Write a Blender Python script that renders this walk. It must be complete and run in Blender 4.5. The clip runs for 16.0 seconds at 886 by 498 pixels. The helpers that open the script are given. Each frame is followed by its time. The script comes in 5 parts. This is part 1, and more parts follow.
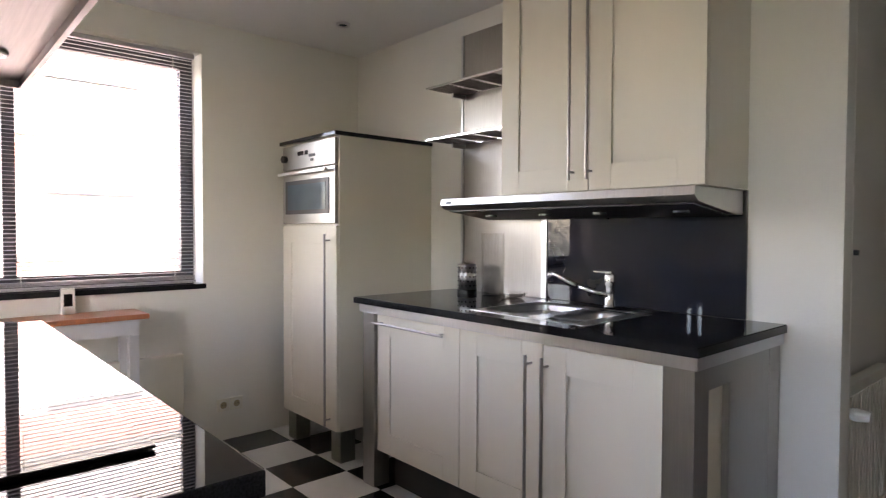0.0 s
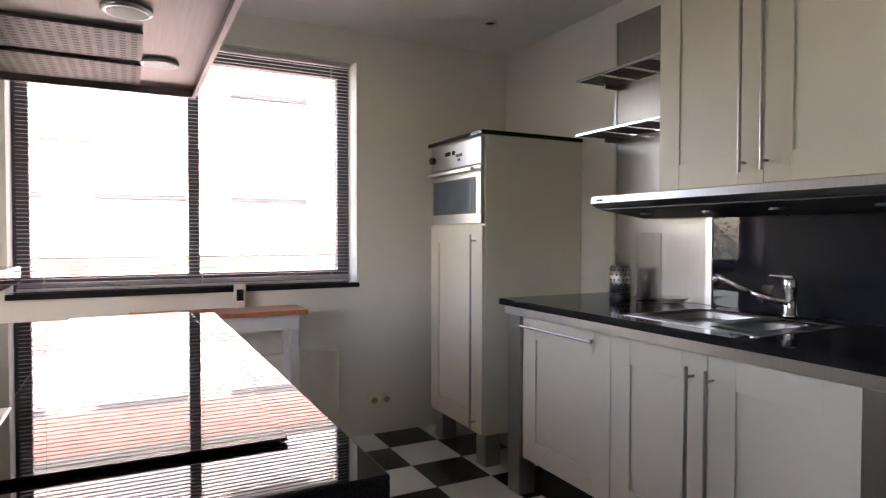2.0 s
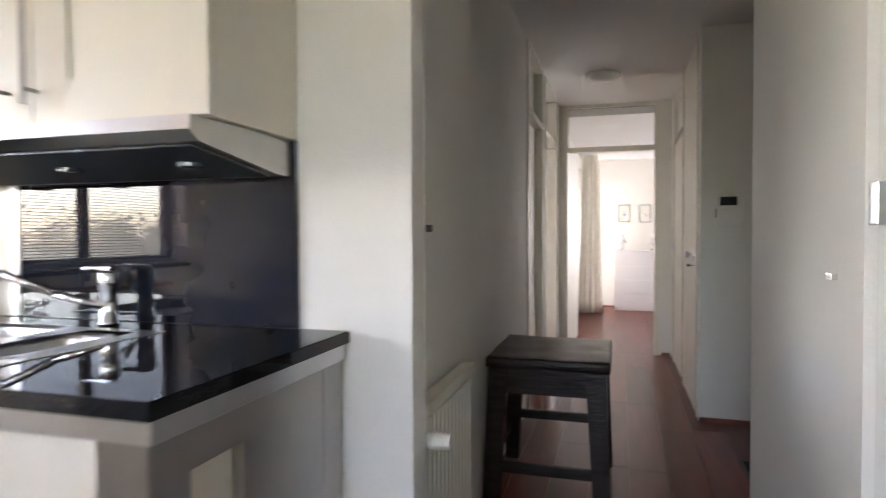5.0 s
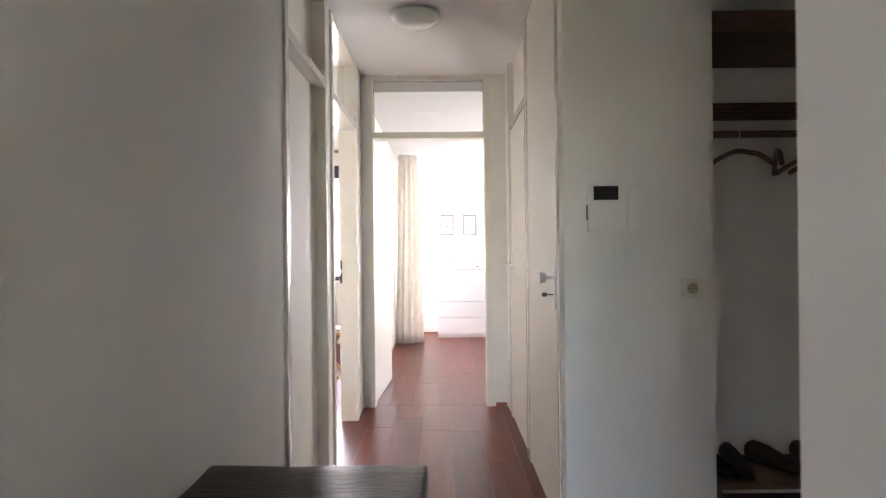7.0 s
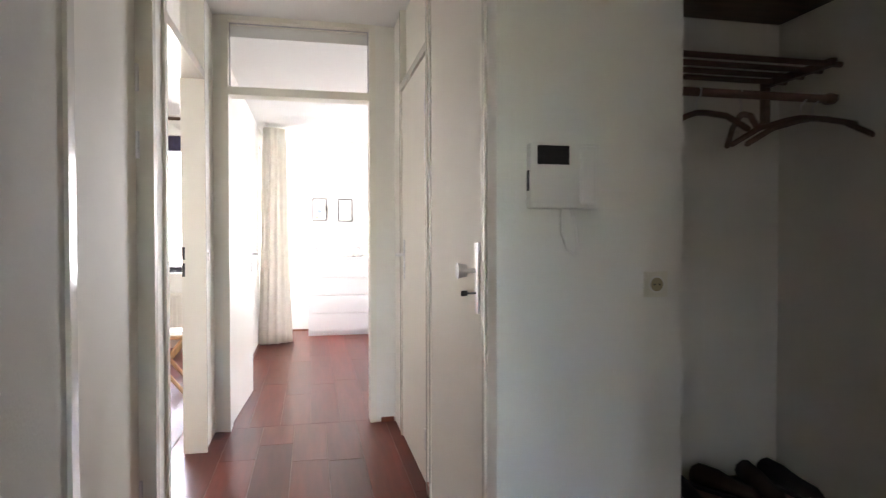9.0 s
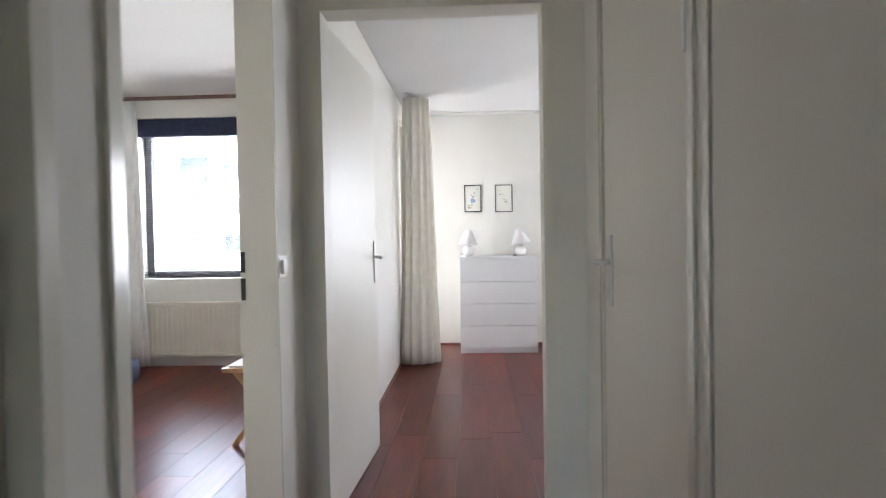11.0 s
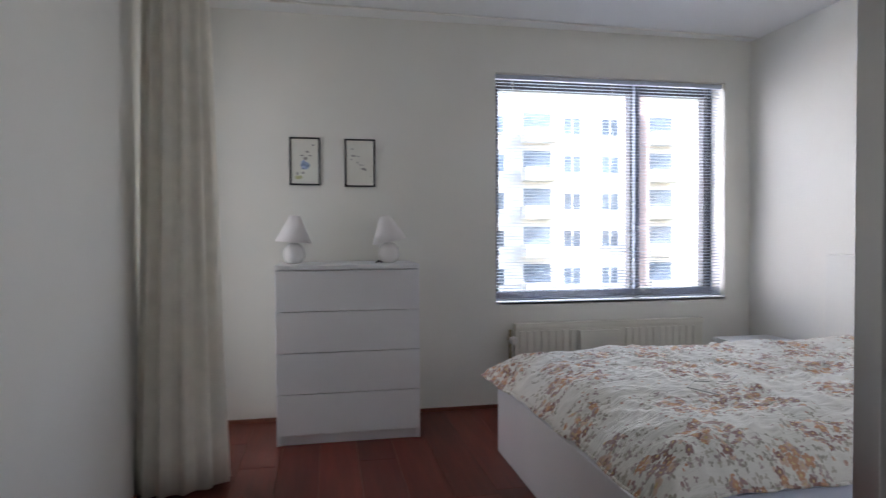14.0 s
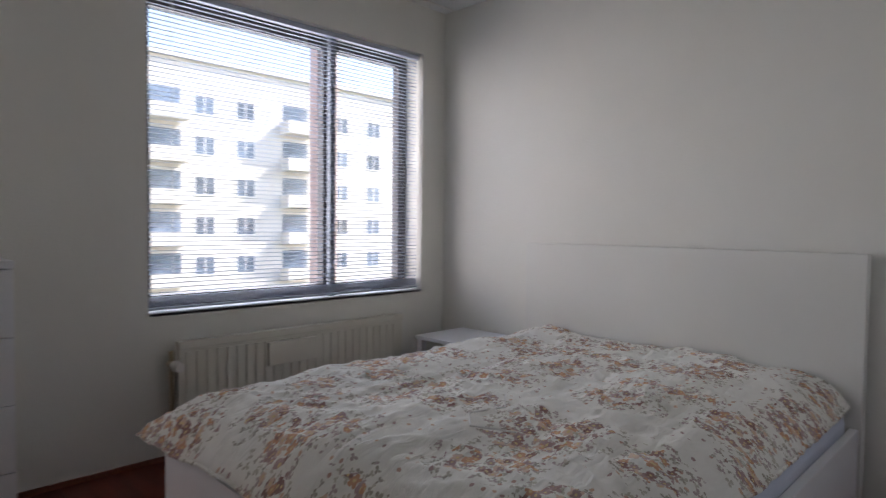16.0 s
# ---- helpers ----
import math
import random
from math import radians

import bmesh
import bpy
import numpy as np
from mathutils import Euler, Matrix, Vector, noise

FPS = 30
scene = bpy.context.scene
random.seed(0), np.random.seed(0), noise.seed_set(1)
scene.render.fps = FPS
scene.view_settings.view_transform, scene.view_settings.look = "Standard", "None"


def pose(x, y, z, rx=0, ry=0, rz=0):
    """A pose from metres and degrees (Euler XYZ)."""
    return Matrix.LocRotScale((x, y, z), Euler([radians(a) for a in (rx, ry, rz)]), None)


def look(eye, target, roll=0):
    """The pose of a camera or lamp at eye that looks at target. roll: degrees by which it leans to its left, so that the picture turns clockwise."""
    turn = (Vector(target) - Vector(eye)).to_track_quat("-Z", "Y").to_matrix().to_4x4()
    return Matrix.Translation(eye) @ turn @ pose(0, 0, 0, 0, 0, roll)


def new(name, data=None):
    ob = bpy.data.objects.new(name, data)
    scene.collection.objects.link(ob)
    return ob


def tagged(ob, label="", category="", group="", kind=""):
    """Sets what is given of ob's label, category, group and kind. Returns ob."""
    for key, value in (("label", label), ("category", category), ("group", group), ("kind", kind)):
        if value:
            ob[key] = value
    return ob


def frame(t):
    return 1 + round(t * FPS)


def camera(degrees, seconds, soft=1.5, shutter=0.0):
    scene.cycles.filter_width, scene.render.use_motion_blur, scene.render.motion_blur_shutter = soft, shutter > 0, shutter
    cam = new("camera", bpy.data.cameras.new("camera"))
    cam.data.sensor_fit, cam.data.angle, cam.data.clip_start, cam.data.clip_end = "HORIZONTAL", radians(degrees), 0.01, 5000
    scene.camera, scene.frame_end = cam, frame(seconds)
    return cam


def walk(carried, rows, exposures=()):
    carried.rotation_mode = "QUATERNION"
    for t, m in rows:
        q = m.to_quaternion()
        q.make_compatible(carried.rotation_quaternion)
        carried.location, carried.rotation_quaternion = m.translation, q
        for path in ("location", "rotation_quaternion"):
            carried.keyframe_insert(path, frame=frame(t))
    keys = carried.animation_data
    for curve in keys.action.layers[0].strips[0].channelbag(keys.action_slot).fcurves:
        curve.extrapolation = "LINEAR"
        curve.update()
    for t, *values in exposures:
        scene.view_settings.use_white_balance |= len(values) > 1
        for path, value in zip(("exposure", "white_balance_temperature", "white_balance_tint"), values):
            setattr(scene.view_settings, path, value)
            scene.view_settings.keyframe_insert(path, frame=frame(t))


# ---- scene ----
cam = camera(72.5, 16.0, soft=1.2, shutter=0.4)
PATH = [
    (0, (0.663, -2.498, 1.328), (-0.832, -1.172, 1.27), 0.2),
    (0.5, (0.652, -2.459, 1.323), (-0.916, -1.219, 1.266), 0.3),
    (1, (0.631, -2.442, 1.316), (-1.019, -1.313, 1.258), 0.2),
    (1.5, (0.612, -2.428, 1.311), (-1.108, -1.41, 1.26), 0.1),
    (2, (0.603, -2.428, 1.308), (-1.173, -1.509, 1.261), 0.1),
    (2.5, (0.606, -2.42, 1.308), (-1.199, -1.56, 1.265), 0.2),
    (3, (0.613, -2.41, 1.308), (-1.183, -1.531, 1.267), 0.2),
    (3.5, (0.603, -2.388, 1.3), (-1.055, -1.269, 1.262), 0.3),
    (4, (0.602, -2.31, 1.288), (-0.715, -0.805, 1.251), 0.2),
    (4.5, (0.6, -1.961, 1.265), (-0.311, -0.181, 1.218), -0.4),
    (5, (0.519, -1.488, 1.238), (-0.042, 0.431, 1.19), -0.2),
    (5.2, (0.488, -1.298, 1.238), (0.051, 0.653, 1.2), -0.2),
    (7.3, (0.537, 0.501, 1.217), (0.593, 2.501, 1.225), -0.4),
    (7.5, (0.541, 0.613, 1.196), (0.655, 2.61, 1.209), -0.2),
    (8, (0.5, 0.801, 1.199), (0.876, 2.765, 1.211), 0.1),
    (8.5, (0.463, 0.894, 1.197), (0.952, 2.833, 1.192), -0.0),
    (9, (0.489, 1.065, 1.199), (0.914, 3.019, 1.165), -0.1),
    (9.2, (0.536, 1.175, 1.186), (0.895, 3.142, 1.149), -0.2),
    (11.3, (0.576, 2.966, 1.205), (0.462, 4.962, 1.156), -0.9),
    (11.5, (0.538, 3.213, 1.2), (0.424, 5.209, 1.152), -0.7),
    (12, (0.525, 3.791, 1.184), (0.413, 5.787, 1.131), -0.1),
    (12.5, (0.553, 4.285, 1.178), (0.443, 6.282, 1.125), -0.3),
    (13, (0.64, 4.706, 1.172), (0.615, 6.705, 1.114), -0.6),
    (13.5, (0.672, 5.143, 1.135), (0.827, 7.136, 1.084), -0.6),
    (14, (0.711, 5.363, 1.123), (1.093, 7.326, 1.08), -0.3),
    (14.5, (0.711, 5.53, 1.127), (1.444, 7.39, 1.069), -0.0),
    (15, (0.729, 5.729, 1.138), (1.692, 7.48, 1.053), 0.3),
    (15.5, (0.814, 6.031, 1.114), (1.948, 7.675, 1.023), 0.1),
    (16, (0.828, 6.308, 1.099), (2.239, 7.724, 1.02), 0.6),
]
walk(cam, [(t, look(eye, target, roll)) for t, eye, target, roll in PATH],
     exposures=[(0.0, 4.06, 7250, 26), (1.5, 3.68, 7150, 26), (3.0, 3.3, 7150, 26), (3.5, 3.45, 7350, 26), (4.1, 4.28, 7650, 25), (4.6, 4.52, 7500, 24), (5.2, 4.88, 7150, 24), (7.3, 5.5, 7050, 24), (9.2, 5.4, 6950, 21),
                (11.3, 4.15, 6450, 16), (12.4, 3.72, 6400, 17), (13.2, 3.08, 6350, 16), (14.2, 2.5, 6450, 17), (15.0, 2.22, 6650, 18), (16.0, 1.86, 6700, 18)])

# ---- world and sun ----
world = bpy.data.worlds.new("sky")
scene.world = world
world.use_nodes = True
wn = world.node_tree.nodes
sky = wn.new("ShaderNodeTexSky")
sky.sky_type = "NISHITA"
sky.sun_disc = False
sky.sun_elevation = radians(38)
sky.sun_rotation = radians(112)
world.node_tree.links.new(sky.outputs[0], wn["Background"].inputs[0])
wn["Background"].inputs[1].default_value = 0.15
sun_data = bpy.data.lights.new("sun", "SUN")
sun_data.energy, sun_data.angle, sun_data.color = 2.7, radians(0.6), (1.0, 0.95, 0.86)
sun = new("sun", sun_data)
sun.matrix_world = look((40, -16, 34), (0, 0, 0))


def window_light(name, eye, target, w, h, watts, color=(0.86, 0.93, 1.0)):
    """Sky light entering through a window opening."""
    ld = bpy.data.lights.new(name, "AREA")
    ld.shape, ld.size, ld.size_y, ld.energy, ld.color = "RECTANGLE", w, h, watts, color
    ob = new(name, ld)
    ob.matrix_world = look(eye, target)


window_light("bedroom_window_light", (2.62, 9.40, 1.42), (2.62, 8.0, 1.30), 1.6, 1.42, 8.4)
window_light("balcony_window_light", (-0.16, 8.56, 1.2), (2.0, 8.5, 1.0), 0.3, 2.0, 0.62)
window_light("kitchen_window_light", (-3.32, -2.06, 1.72), (0.0, -2.06, 1.5), 1.8, 1.35, 1.5, (0.95, 0.97, 1.0))
window_light("side_room_window_light", (-1.6, 8.44, 1.5), (-1.6, 7.0, 1.2), 1.85, 1.4, 9.5)


# ---- materials ----
def material(name, color, rough=0.5, metal=0.0, vary=0.06, scale=6.0, bump=0.0, bump_scale=60.0, coat=0.0, rand=0.0, stretch=(1, 1, 1), spec=0.5):
    m = bpy.data.materials.new(name)
    m.use_nodes = True
    nt = m.node_tree
    b = nt.nodes["Principled BSDF"]
    b.inputs["Roughness"].default_value = rough
    b.inputs["Metallic"].default_value = metal
    b.inputs["Coat Weight"].default_value = coat
    b.inputs["Specular IOR Level"].default_value = spec
    co = nt.nodes.new("ShaderNodeTexCoord")
    mp = nt.nodes.new("ShaderNodeMapping")
    mp.inputs["Scale"].default_value = stretch
    nt.links.new(co.outputs["Object"], mp.inputs[0])
    n = nt.nodes.new("ShaderNodeTexNoise")
    n.inputs["Scale"].default_value = scale
    n.inputs["Detail"].default_value = 5
    nt.links.new(mp.outputs[0], n.inputs["Vector"])
    ramp = nt.nodes.new("ShaderNodeValToRGB")
    lo = [max(0, c * (1 - vary)) for c in color]
    hi = [min(1, c * (1 + vary)) for c in color]
    ramp.color_ramp.elements[0].position, ramp.color_ramp.elements[1].position = 0.3, 0.7
    ramp.color_ramp.elements[0].color, ramp.color_ramp.elements[1].color = (*lo, 1), (*hi, 1)
    nt.links.new(n.outputs["Fac"], ramp.inputs[0])
    out = ramp.outputs[0]
    if rand:
        info = nt.nodes.new("ShaderNodeObjectInfo")
        hsv = nt.nodes.new("ShaderNodeHueSaturation")
        mr = nt.nodes.new("ShaderNodeMapRange")
        mr.inputs["To Min"].default_value, mr.inputs["To Max"].default_value = 1 - rand, 1 + rand
        nt.links.new(info.outputs["Random"], mr.inputs["Value"])
        nt.links.new(mr.outputs[0], hsv.inputs["Value"])
        nt.links.new(out, hsv.inputs["Color"])
        out = hsv.outputs[0]
    nt.links.new(out, b.inputs["Base Color"])
    if bump:
        n2 = nt.nodes.new("ShaderNodeTexNoise")
        n2.inputs["Scale"].default_value = bump_scale
        n2.inputs["Detail"].default_value = 4
        nt.links.new(mp.outputs[0], n2.inputs["Vector"])
        bp = nt.nodes.new("ShaderNodeBump")
        bp.inputs["Strength"].default_value = bump
        bp.inputs["Distance"].default_value = 0.01
        nt.links.new(n2.outputs["Fac"], bp.inputs["Height"])
        nt.links.new(bp.outputs[0], b.inputs["Normal"])
    return m


M = {}
M["wall"] = material("wall_paint", (0.80, 0.785, 0.725), 0.75, vary=0.025, scale=1.7, bump=0.12, bump_scale=90)
M["ceiling"] = material("ceiling_paint", (0.82, 0.82, 0.80), 0.85, vary=0.02, scale=1.2, bump=0.15, bump_scale=120)
M["door"] = material("door_paint", (0.80, 0.775, 0.69), 0.42, vary=0.02, scale=2.0, bump=0.03, bump_scale=40, spec=0.35)
M["cream"] = material("cabinet_lacquer", (0.74, 0.695, 0.585), 0.36, vary=0.02, scale=3.0)
M["gloss"] = material("gloss_door_paint", (0.80, 0.775, 0.69), 0.16, vary=0.02, scale=2.0, bump=0.02, bump_scale=25, spec=0.5)
M["matt"] = material("matt_door_paint", (0.80, 0.775, 0.69), 0.65, vary=0.025, scale=2.0, bump=0.03, bump_scale=40, spec=0.25)
M["greypaint"] = material("grey_blue_paint", (0.20, 0.22, 0.26), 0.5, vary=0.06, scale=5)
M["hoodsteel"] = material("dull_hood_steel", (0.40, 0.36, 0.35), 0.38, 1.0, vary=0.08, scale=6, stretch=(1, 30, 1))
M["filter"] = material("dark_metal_mesh", (0.27, 0.24, 0.23), 0.45, 1.0, vary=0.15, scale=30)
M["mat"] = material("black_coir", (0.018, 0.017, 0.017), 0.95, vary=0.4, scale=60, bump=0.6, bump_scale=220)
M["white"] = material("white_laminate", (0.82, 0.82, 0.83), 0.4, vary=0.015, scale=4)
M["plastic"] = material("white_plastic", (0.80, 0.78, 0.73), 0.35, vary=0.02)
M["radiator"] = material("radiator_enamel", (0.78, 0.75, 0.65), 0.4, vary=0.03)
M["steel"] = material("brushed_steel", (0.62, 0.61, 0.60), 0.30, 1.0, vary=0.06, scale=8, stretch=(60, 1, 1), bump=0.03, bump_scale=200)
# brushed steel, colour darkened to stand in for dim room reflections
M["darksteel"] = material("brushed_steel_darkened", (0.40, 0.38, 0.355), 0.34, 1.0, vary=0.08, scale=8, stretch=(60, 60, 1), bump=0.03, bump_scale=200)
M["chrome"] = material("chrome", (0.78, 0.78, 0.78), 0.10, 1.0, vary=0.02)
M["alu"] = material("satin_aluminium", (0.70, 0.70, 0.70), 0.28, 1.0, vary=0.03)
M["granite"] = material("polished_black_stone", (0.014, 0.014, 0.016), 0.012, vary=0.5, scale=240, spec=0.22)
M["satinblack"] = material("satin_dark_glass", (0.03, 0.028, 0.03), 0.02, vary=0.2, scale=30, spec=0.22)
M["blackglass"] = material("black_glass", (0.012, 0.014, 0.022), 0.015, vary=0.1)
M["dark"] = material("dark_plastic", (0.02, 0.02, 0.022), 0.4, vary=0.2)
M["frame"] = material("dark_window_frame", (0.045, 0.043, 0.05), 0.45, vary=0.1)
M["slat"] = material("blind_slat", (0.52, 0.50, 0.52), 0.4, vary=0.04, rand=0.06)
M["bluefoil"] = material("blue_grey_slat", (0.50, 0.54, 0.63), 0.4, vary=0.04, rand=0.06)
M["tile_w"] = material("white_floor_tile", (0.74, 0.74, 0.72), 0.18, vary=0.05, scale=5, rand=0.05)
M["tile_b"] = material("black_floor_tile", (0.018, 0.018, 0.02), 0.16, vary=0.3, scale=6, rand=0.15)
M["grout"] = material("grout", (0.30, 0.29, 0.28), 0.9, vary=0.15, scale=40)
M["plank"] = material("red_brown_floorboard", (0.132, 0.025, 0.015), 0.30, vary=0.24, scale=3.0, rand=0.25, stretch=(7, 0.6, 1), bump=0.03, bump_scale=30, spec=0.24)
M["skirt"] = material("brown_skirting", (0.23, 0.085, 0.05), 0.4, vary=0.2)
M["darkwood"] = material("dark_old_wood", (0.018, 0.010, 0.008), 0.26, vary=0.5, scale=5, stretch=(1, 8, 8), bump=0.25, bump_scale=14, spec=0.14)
M["orangewood"] = material("orange_varnished_wood", (0.46, 0.17, 0.075), 0.3, vary=0.15, scale=4, stretch=(1, 8, 1))
M["pine"] = material("pale_pine", (0.55, 0.34, 0.17), 0.5, vary=0.2, scale=5, stretch=(8, 1, 1))
M["rackwood"] = material("brown_rack_wood", (0.14, 0.075, 0.05), 0.45, vary=0.3, stretch=(1, 6, 6))
M["curtain"] = material("cream_linen", (0.87, 0.825, 0.715), 0.9, vary=0.05, scale=14, bump=0.2, bump_scale=300)
M["net"] = material("white_voile", (0.82, 0.82, 0.80), 0.9, vary=0.04, scale=14)
M["navy"] = material("navy_cotton", (0.028, 0.034, 0.072), 0.9, vary=0.25, scale=20, bump=0.3, bump_scale=200)
M["blanket"] = material("brown_blanket", (0.33, 0.17, 0.10), 0.95, vary=0.4, scale=9, bump=0.3, bump_scale=80)
M["mattress"] = material("pale_blue_sheet", (0.62, 0.66, 0.75), 0.9, vary=0.04)
M["shade"] = material("lamp_shade_fabric", (0.84, 0.80, 0.78), 0.8, vary=0.02)
M["ceramic"] = material("lamp_ceramic", (0.80, 0.77, 0.74), 0.2, vary=0.02)
M["headboard"] = material("headboard_laminate", (0.77, 0.76, 0.71), 0.6, vary=0.02, scale=2)
M["paper"] = material("print_paper", (0.78, 0.77, 0.69), 0.8, vary=0.04)
M["ink"] = material("grey_ink", (0.40, 0.39, 0.36), 0.8, vary=0.3)
M["inkblue"] = material("blue_ink", (0.36, 0.45, 0.62), 0.8, vary=0.4, scale=60)
M["inkgreen"] = material("olive_ink", (0.50, 0.50, 0.28), 0.8, vary=0.2)
M["brick"] = material("pink_brick", (0.50, 0.25, 0.20), 0.85, vary=0.25, scale=2.5, bump=0.2, bump_scale=8)
M["concrete"] = material("pale_render", (0.66, 0.64, 0.61), 0.9, vary=0.08, scale=0.4)
M["winglass"] = material("far_window_glass", (0.12, 0.16, 0.22), 0.12, vary=0.4, scale=1.5, rand=0.5)
M["netwin"] = material("curtained_window", (0.50, 0.52, 0.55), 0.3, vary=0.1, scale=1.5, rand=0.1)
M["pipe"] = material("pinkish_pipe", (0.60, 0.50, 0.49), 0.6, vary=0.1)
M["ground"] = material("grass_and_paving", (0.11, 0.13, 0.07), 0.95, vary=0.4, scale=0.2)
M["leaf"] = material("leaves", (0.07, 0.13, 0.025), 0.7, vary=0.4, scale=2)
M["bark"] = material("bark", (0.10, 0.075, 0.05), 0.9, vary=0.3, scale=8)
M["shoe"] = material("dark_leather", (0.012, 0.011, 0.012), 0.5, vary=0.3)
M["shoebrown"] = material("brown_leather", (0.05, 0.03, 0.022), 0.5, vary=0.3)
M["brass"] = material("old_brass", (0.45, 0.38, 0.25), 0.35, 1.0)
M["screen"] = material("dark_screen", (0.012, 0.008, 0.010), 0.25)
M["ovenglass"] = material("oven_glass", (0.10, 0.13, 0.15), 0.10, vary=0.1)
M["lampglass"] = material("frosted_glass", (0.80, 0.84, 0.82), 0.25, vary=0.02)


def glass_material(name, gloss):
    """Thin clear glass: mostly see-through, with a faint mirror."""
    m = bpy.data.materials.new(name)
    m.use_nodes = True
    nt = m.node_tree
    nt.nodes.remove(nt.nodes["Principled BSDF"])
    tr = nt.nodes.new("ShaderNodeBsdfTransparent")
    gl = nt.nodes.new("ShaderNodeBsdfGlossy")
    gl.inputs["Roughness"].default_value = 0.02
    lw = nt.nodes.new("ShaderNodeLayerWeight")
    pw = nt.nodes.new("ShaderNodeMath")
    pw.operation = "POWER"
    pw.inputs[1].default_value = 4.0
    ml = nt.nodes.new("ShaderNodeMath")
    ml.operation = "MULTIPLY_ADD"
    ml.inputs[1].default_value, ml.inputs[2].default_value = 0.6, gloss
    mx = nt.nodes.new("ShaderNodeMixShader")
    nt.links.new(lw.outputs["Facing"], pw.inputs[0])
    nt.links.new(pw.outputs[0], ml.inputs[0])
    nt.links.new(ml.outputs[0], mx.inputs[0])
    nt.links.new(tr.outputs[0], mx.inputs[1])
    nt.links.new(gl.outputs[0], mx.inputs[2])
    nt.links.new(mx.outputs[0], nt.nodes["Material Output"].inputs[0])
    return m


M["glass"] = glass_material("clear_glass", 0.045)


def floral():
    """Cream cotton printed with bouquets of small five-petalled flowers and leaves."""
    m = bpy.data.materials.new("floral_cotton")
    m.use_nodes = True
    nt = m.node_tree
    b = nt.nodes["Principled BSDF"]
    b.inputs["Roughness"].default_value = 0.9
    co = nt.nodes.new("ShaderNodeTexCoord")

    def math_node(op, x, y=0.0):
        nd = nt.nodes.new("ShaderNodeMath")
        nd.operation = op
        for k, v in enumerate((x, y)):
            if isinstance(v, (int, float)):
                nd.inputs[k].default_value = v
            else:
                nt.links.new(v, nd.inputs[k])
        return nd.outputs[0]

    def cells(scale, seed, warp=0.0):
        """Voronoi cells in the plane: distance, angle round the cell's heart, and a random number for each cell."""
        mp = nt.nodes.new("ShaderNodeMapping")
        mp.inputs["Location"].default_value = (seed, seed * 0.7, 0)
        nt.links.new(co.outputs["Object"], mp.inputs[0])
        src = mp.outputs[0]
        if warp:
            n = nt.nodes.new("ShaderNodeTexNoise")
            n.inputs["Scale"].default_value = 14
            mx = nt.nodes.new("ShaderNodeMixRGB")
            mx.blend_type = "LINEAR_LIGHT"
            mx.inputs[0].default_value = warp
            nt.links.new(src, n.inputs["Vector"])
            nt.links.new(src, mx.inputs[1])
            nt.links.new(n.outputs["Color"], mx.inputs[2])
            src = mx.outputs[0]
        v = nt.nodes.new("ShaderNodeTexVoronoi")
        v.voronoi_dimensions = "2D"
        v.inputs["Scale"].default_value = scale
        nt.links.new(src, v.inputs["Vector"])
        sub = nt.nodes.new("ShaderNodeVectorMath")
        sub.operation = "SUBTRACT"
        nt.links.new(src, sub.inputs[0])
        nt.links.new(v.outputs["Position"], sub.inputs[1])
        sep = nt.nodes.new("ShaderNodeSeparateXYZ")
        nt.links.new(sub.outputs[0], sep.inputs[0])
        rnd = nt.nodes.new("ShaderNodeSeparateColor")
        nt.links.new(v.outputs["Color"], rnd.inputs[0])
        ang = math_node("ADD", math_node("ARCTAN2", sep.outputs[1], sep.outputs[0]), math_node("MULTIPLY", rnd.outputs[1], 6.28))
        return v.outputs["Distance"], ang, rnd.outputs[0], rnd.outputs[2]

    def over(base, mask, color):
        x = nt.nodes.new("ShaderNodeMixRGB")
        nt.links.new(mask, x.inputs[0])
        for k, c in ((1, base), (2, color)):
            if isinstance(c, tuple):
                x.inputs[k].default_value = c
            else:
                nt.links.new(c, x.inputs[k])
        return x.outputs[0]

    def palette(value, colors):
        r = nt.nodes.new("ShaderNodeValToRGB")
        r.color_ramp.interpolation = "CONSTANT"
        while len(r.color_ramp.elements) < len(colors):
            r.color_ramp.elements.new(0.5)
        for k, c in enumerate(colors):
            r.color_ramp.elements[k].position = k / len(colors)
            r.color_ramp.elements[k].color = (*c, 1)
        nt.links.new(value, r.inputs[0])
        return r.outputs[0]

    heart, _, _, _ = cells(4.4, 0.3, 0.06)
    bouquet = math_node("LESS_THAN", heart, 0.34)
    halo = math_node("LESS_THAN", heart, 0.53)
    c = (0.89, 0.87, 0.80, 1)
    # leaves and sprigs round the bouquets
    for scale, seed, size in ((34, 1.7, 0.40), (46, 4.1, 0.34)):
        d, ang, r1, r2 = cells(scale, seed)
        shape = math_node("MULTIPLY", math_node("ABSOLUTE", math_node("COSINE", math_node("MULTIPLY", ang, 1.5))), size)
        leaf = math_node("MULTIPLY", math_node("LESS_THAN", d, shape), math_node("MULTIPLY", halo, math_node("LESS_THAN", r1, 0.62)))
        c = over(c, leaf, palette(r2, ((0.47, 0.43, 0.35), (0.60, 0.56, 0.46), (0.53, 0.43, 0.40))))
    # scattered buds
    d, ang, r1, r2 = cells(30, 7.7)
    bud = math_node("MULTIPLY", math_node("LESS_THAN", d, 0.17), math_node("LESS_THAN", r1, 0.25))
    c = over(c, bud, palette(r2, ((0.58, 0.38, 0.30), (0.47, 0.33, 0.30), (0.70, 0.50, 0.36))))
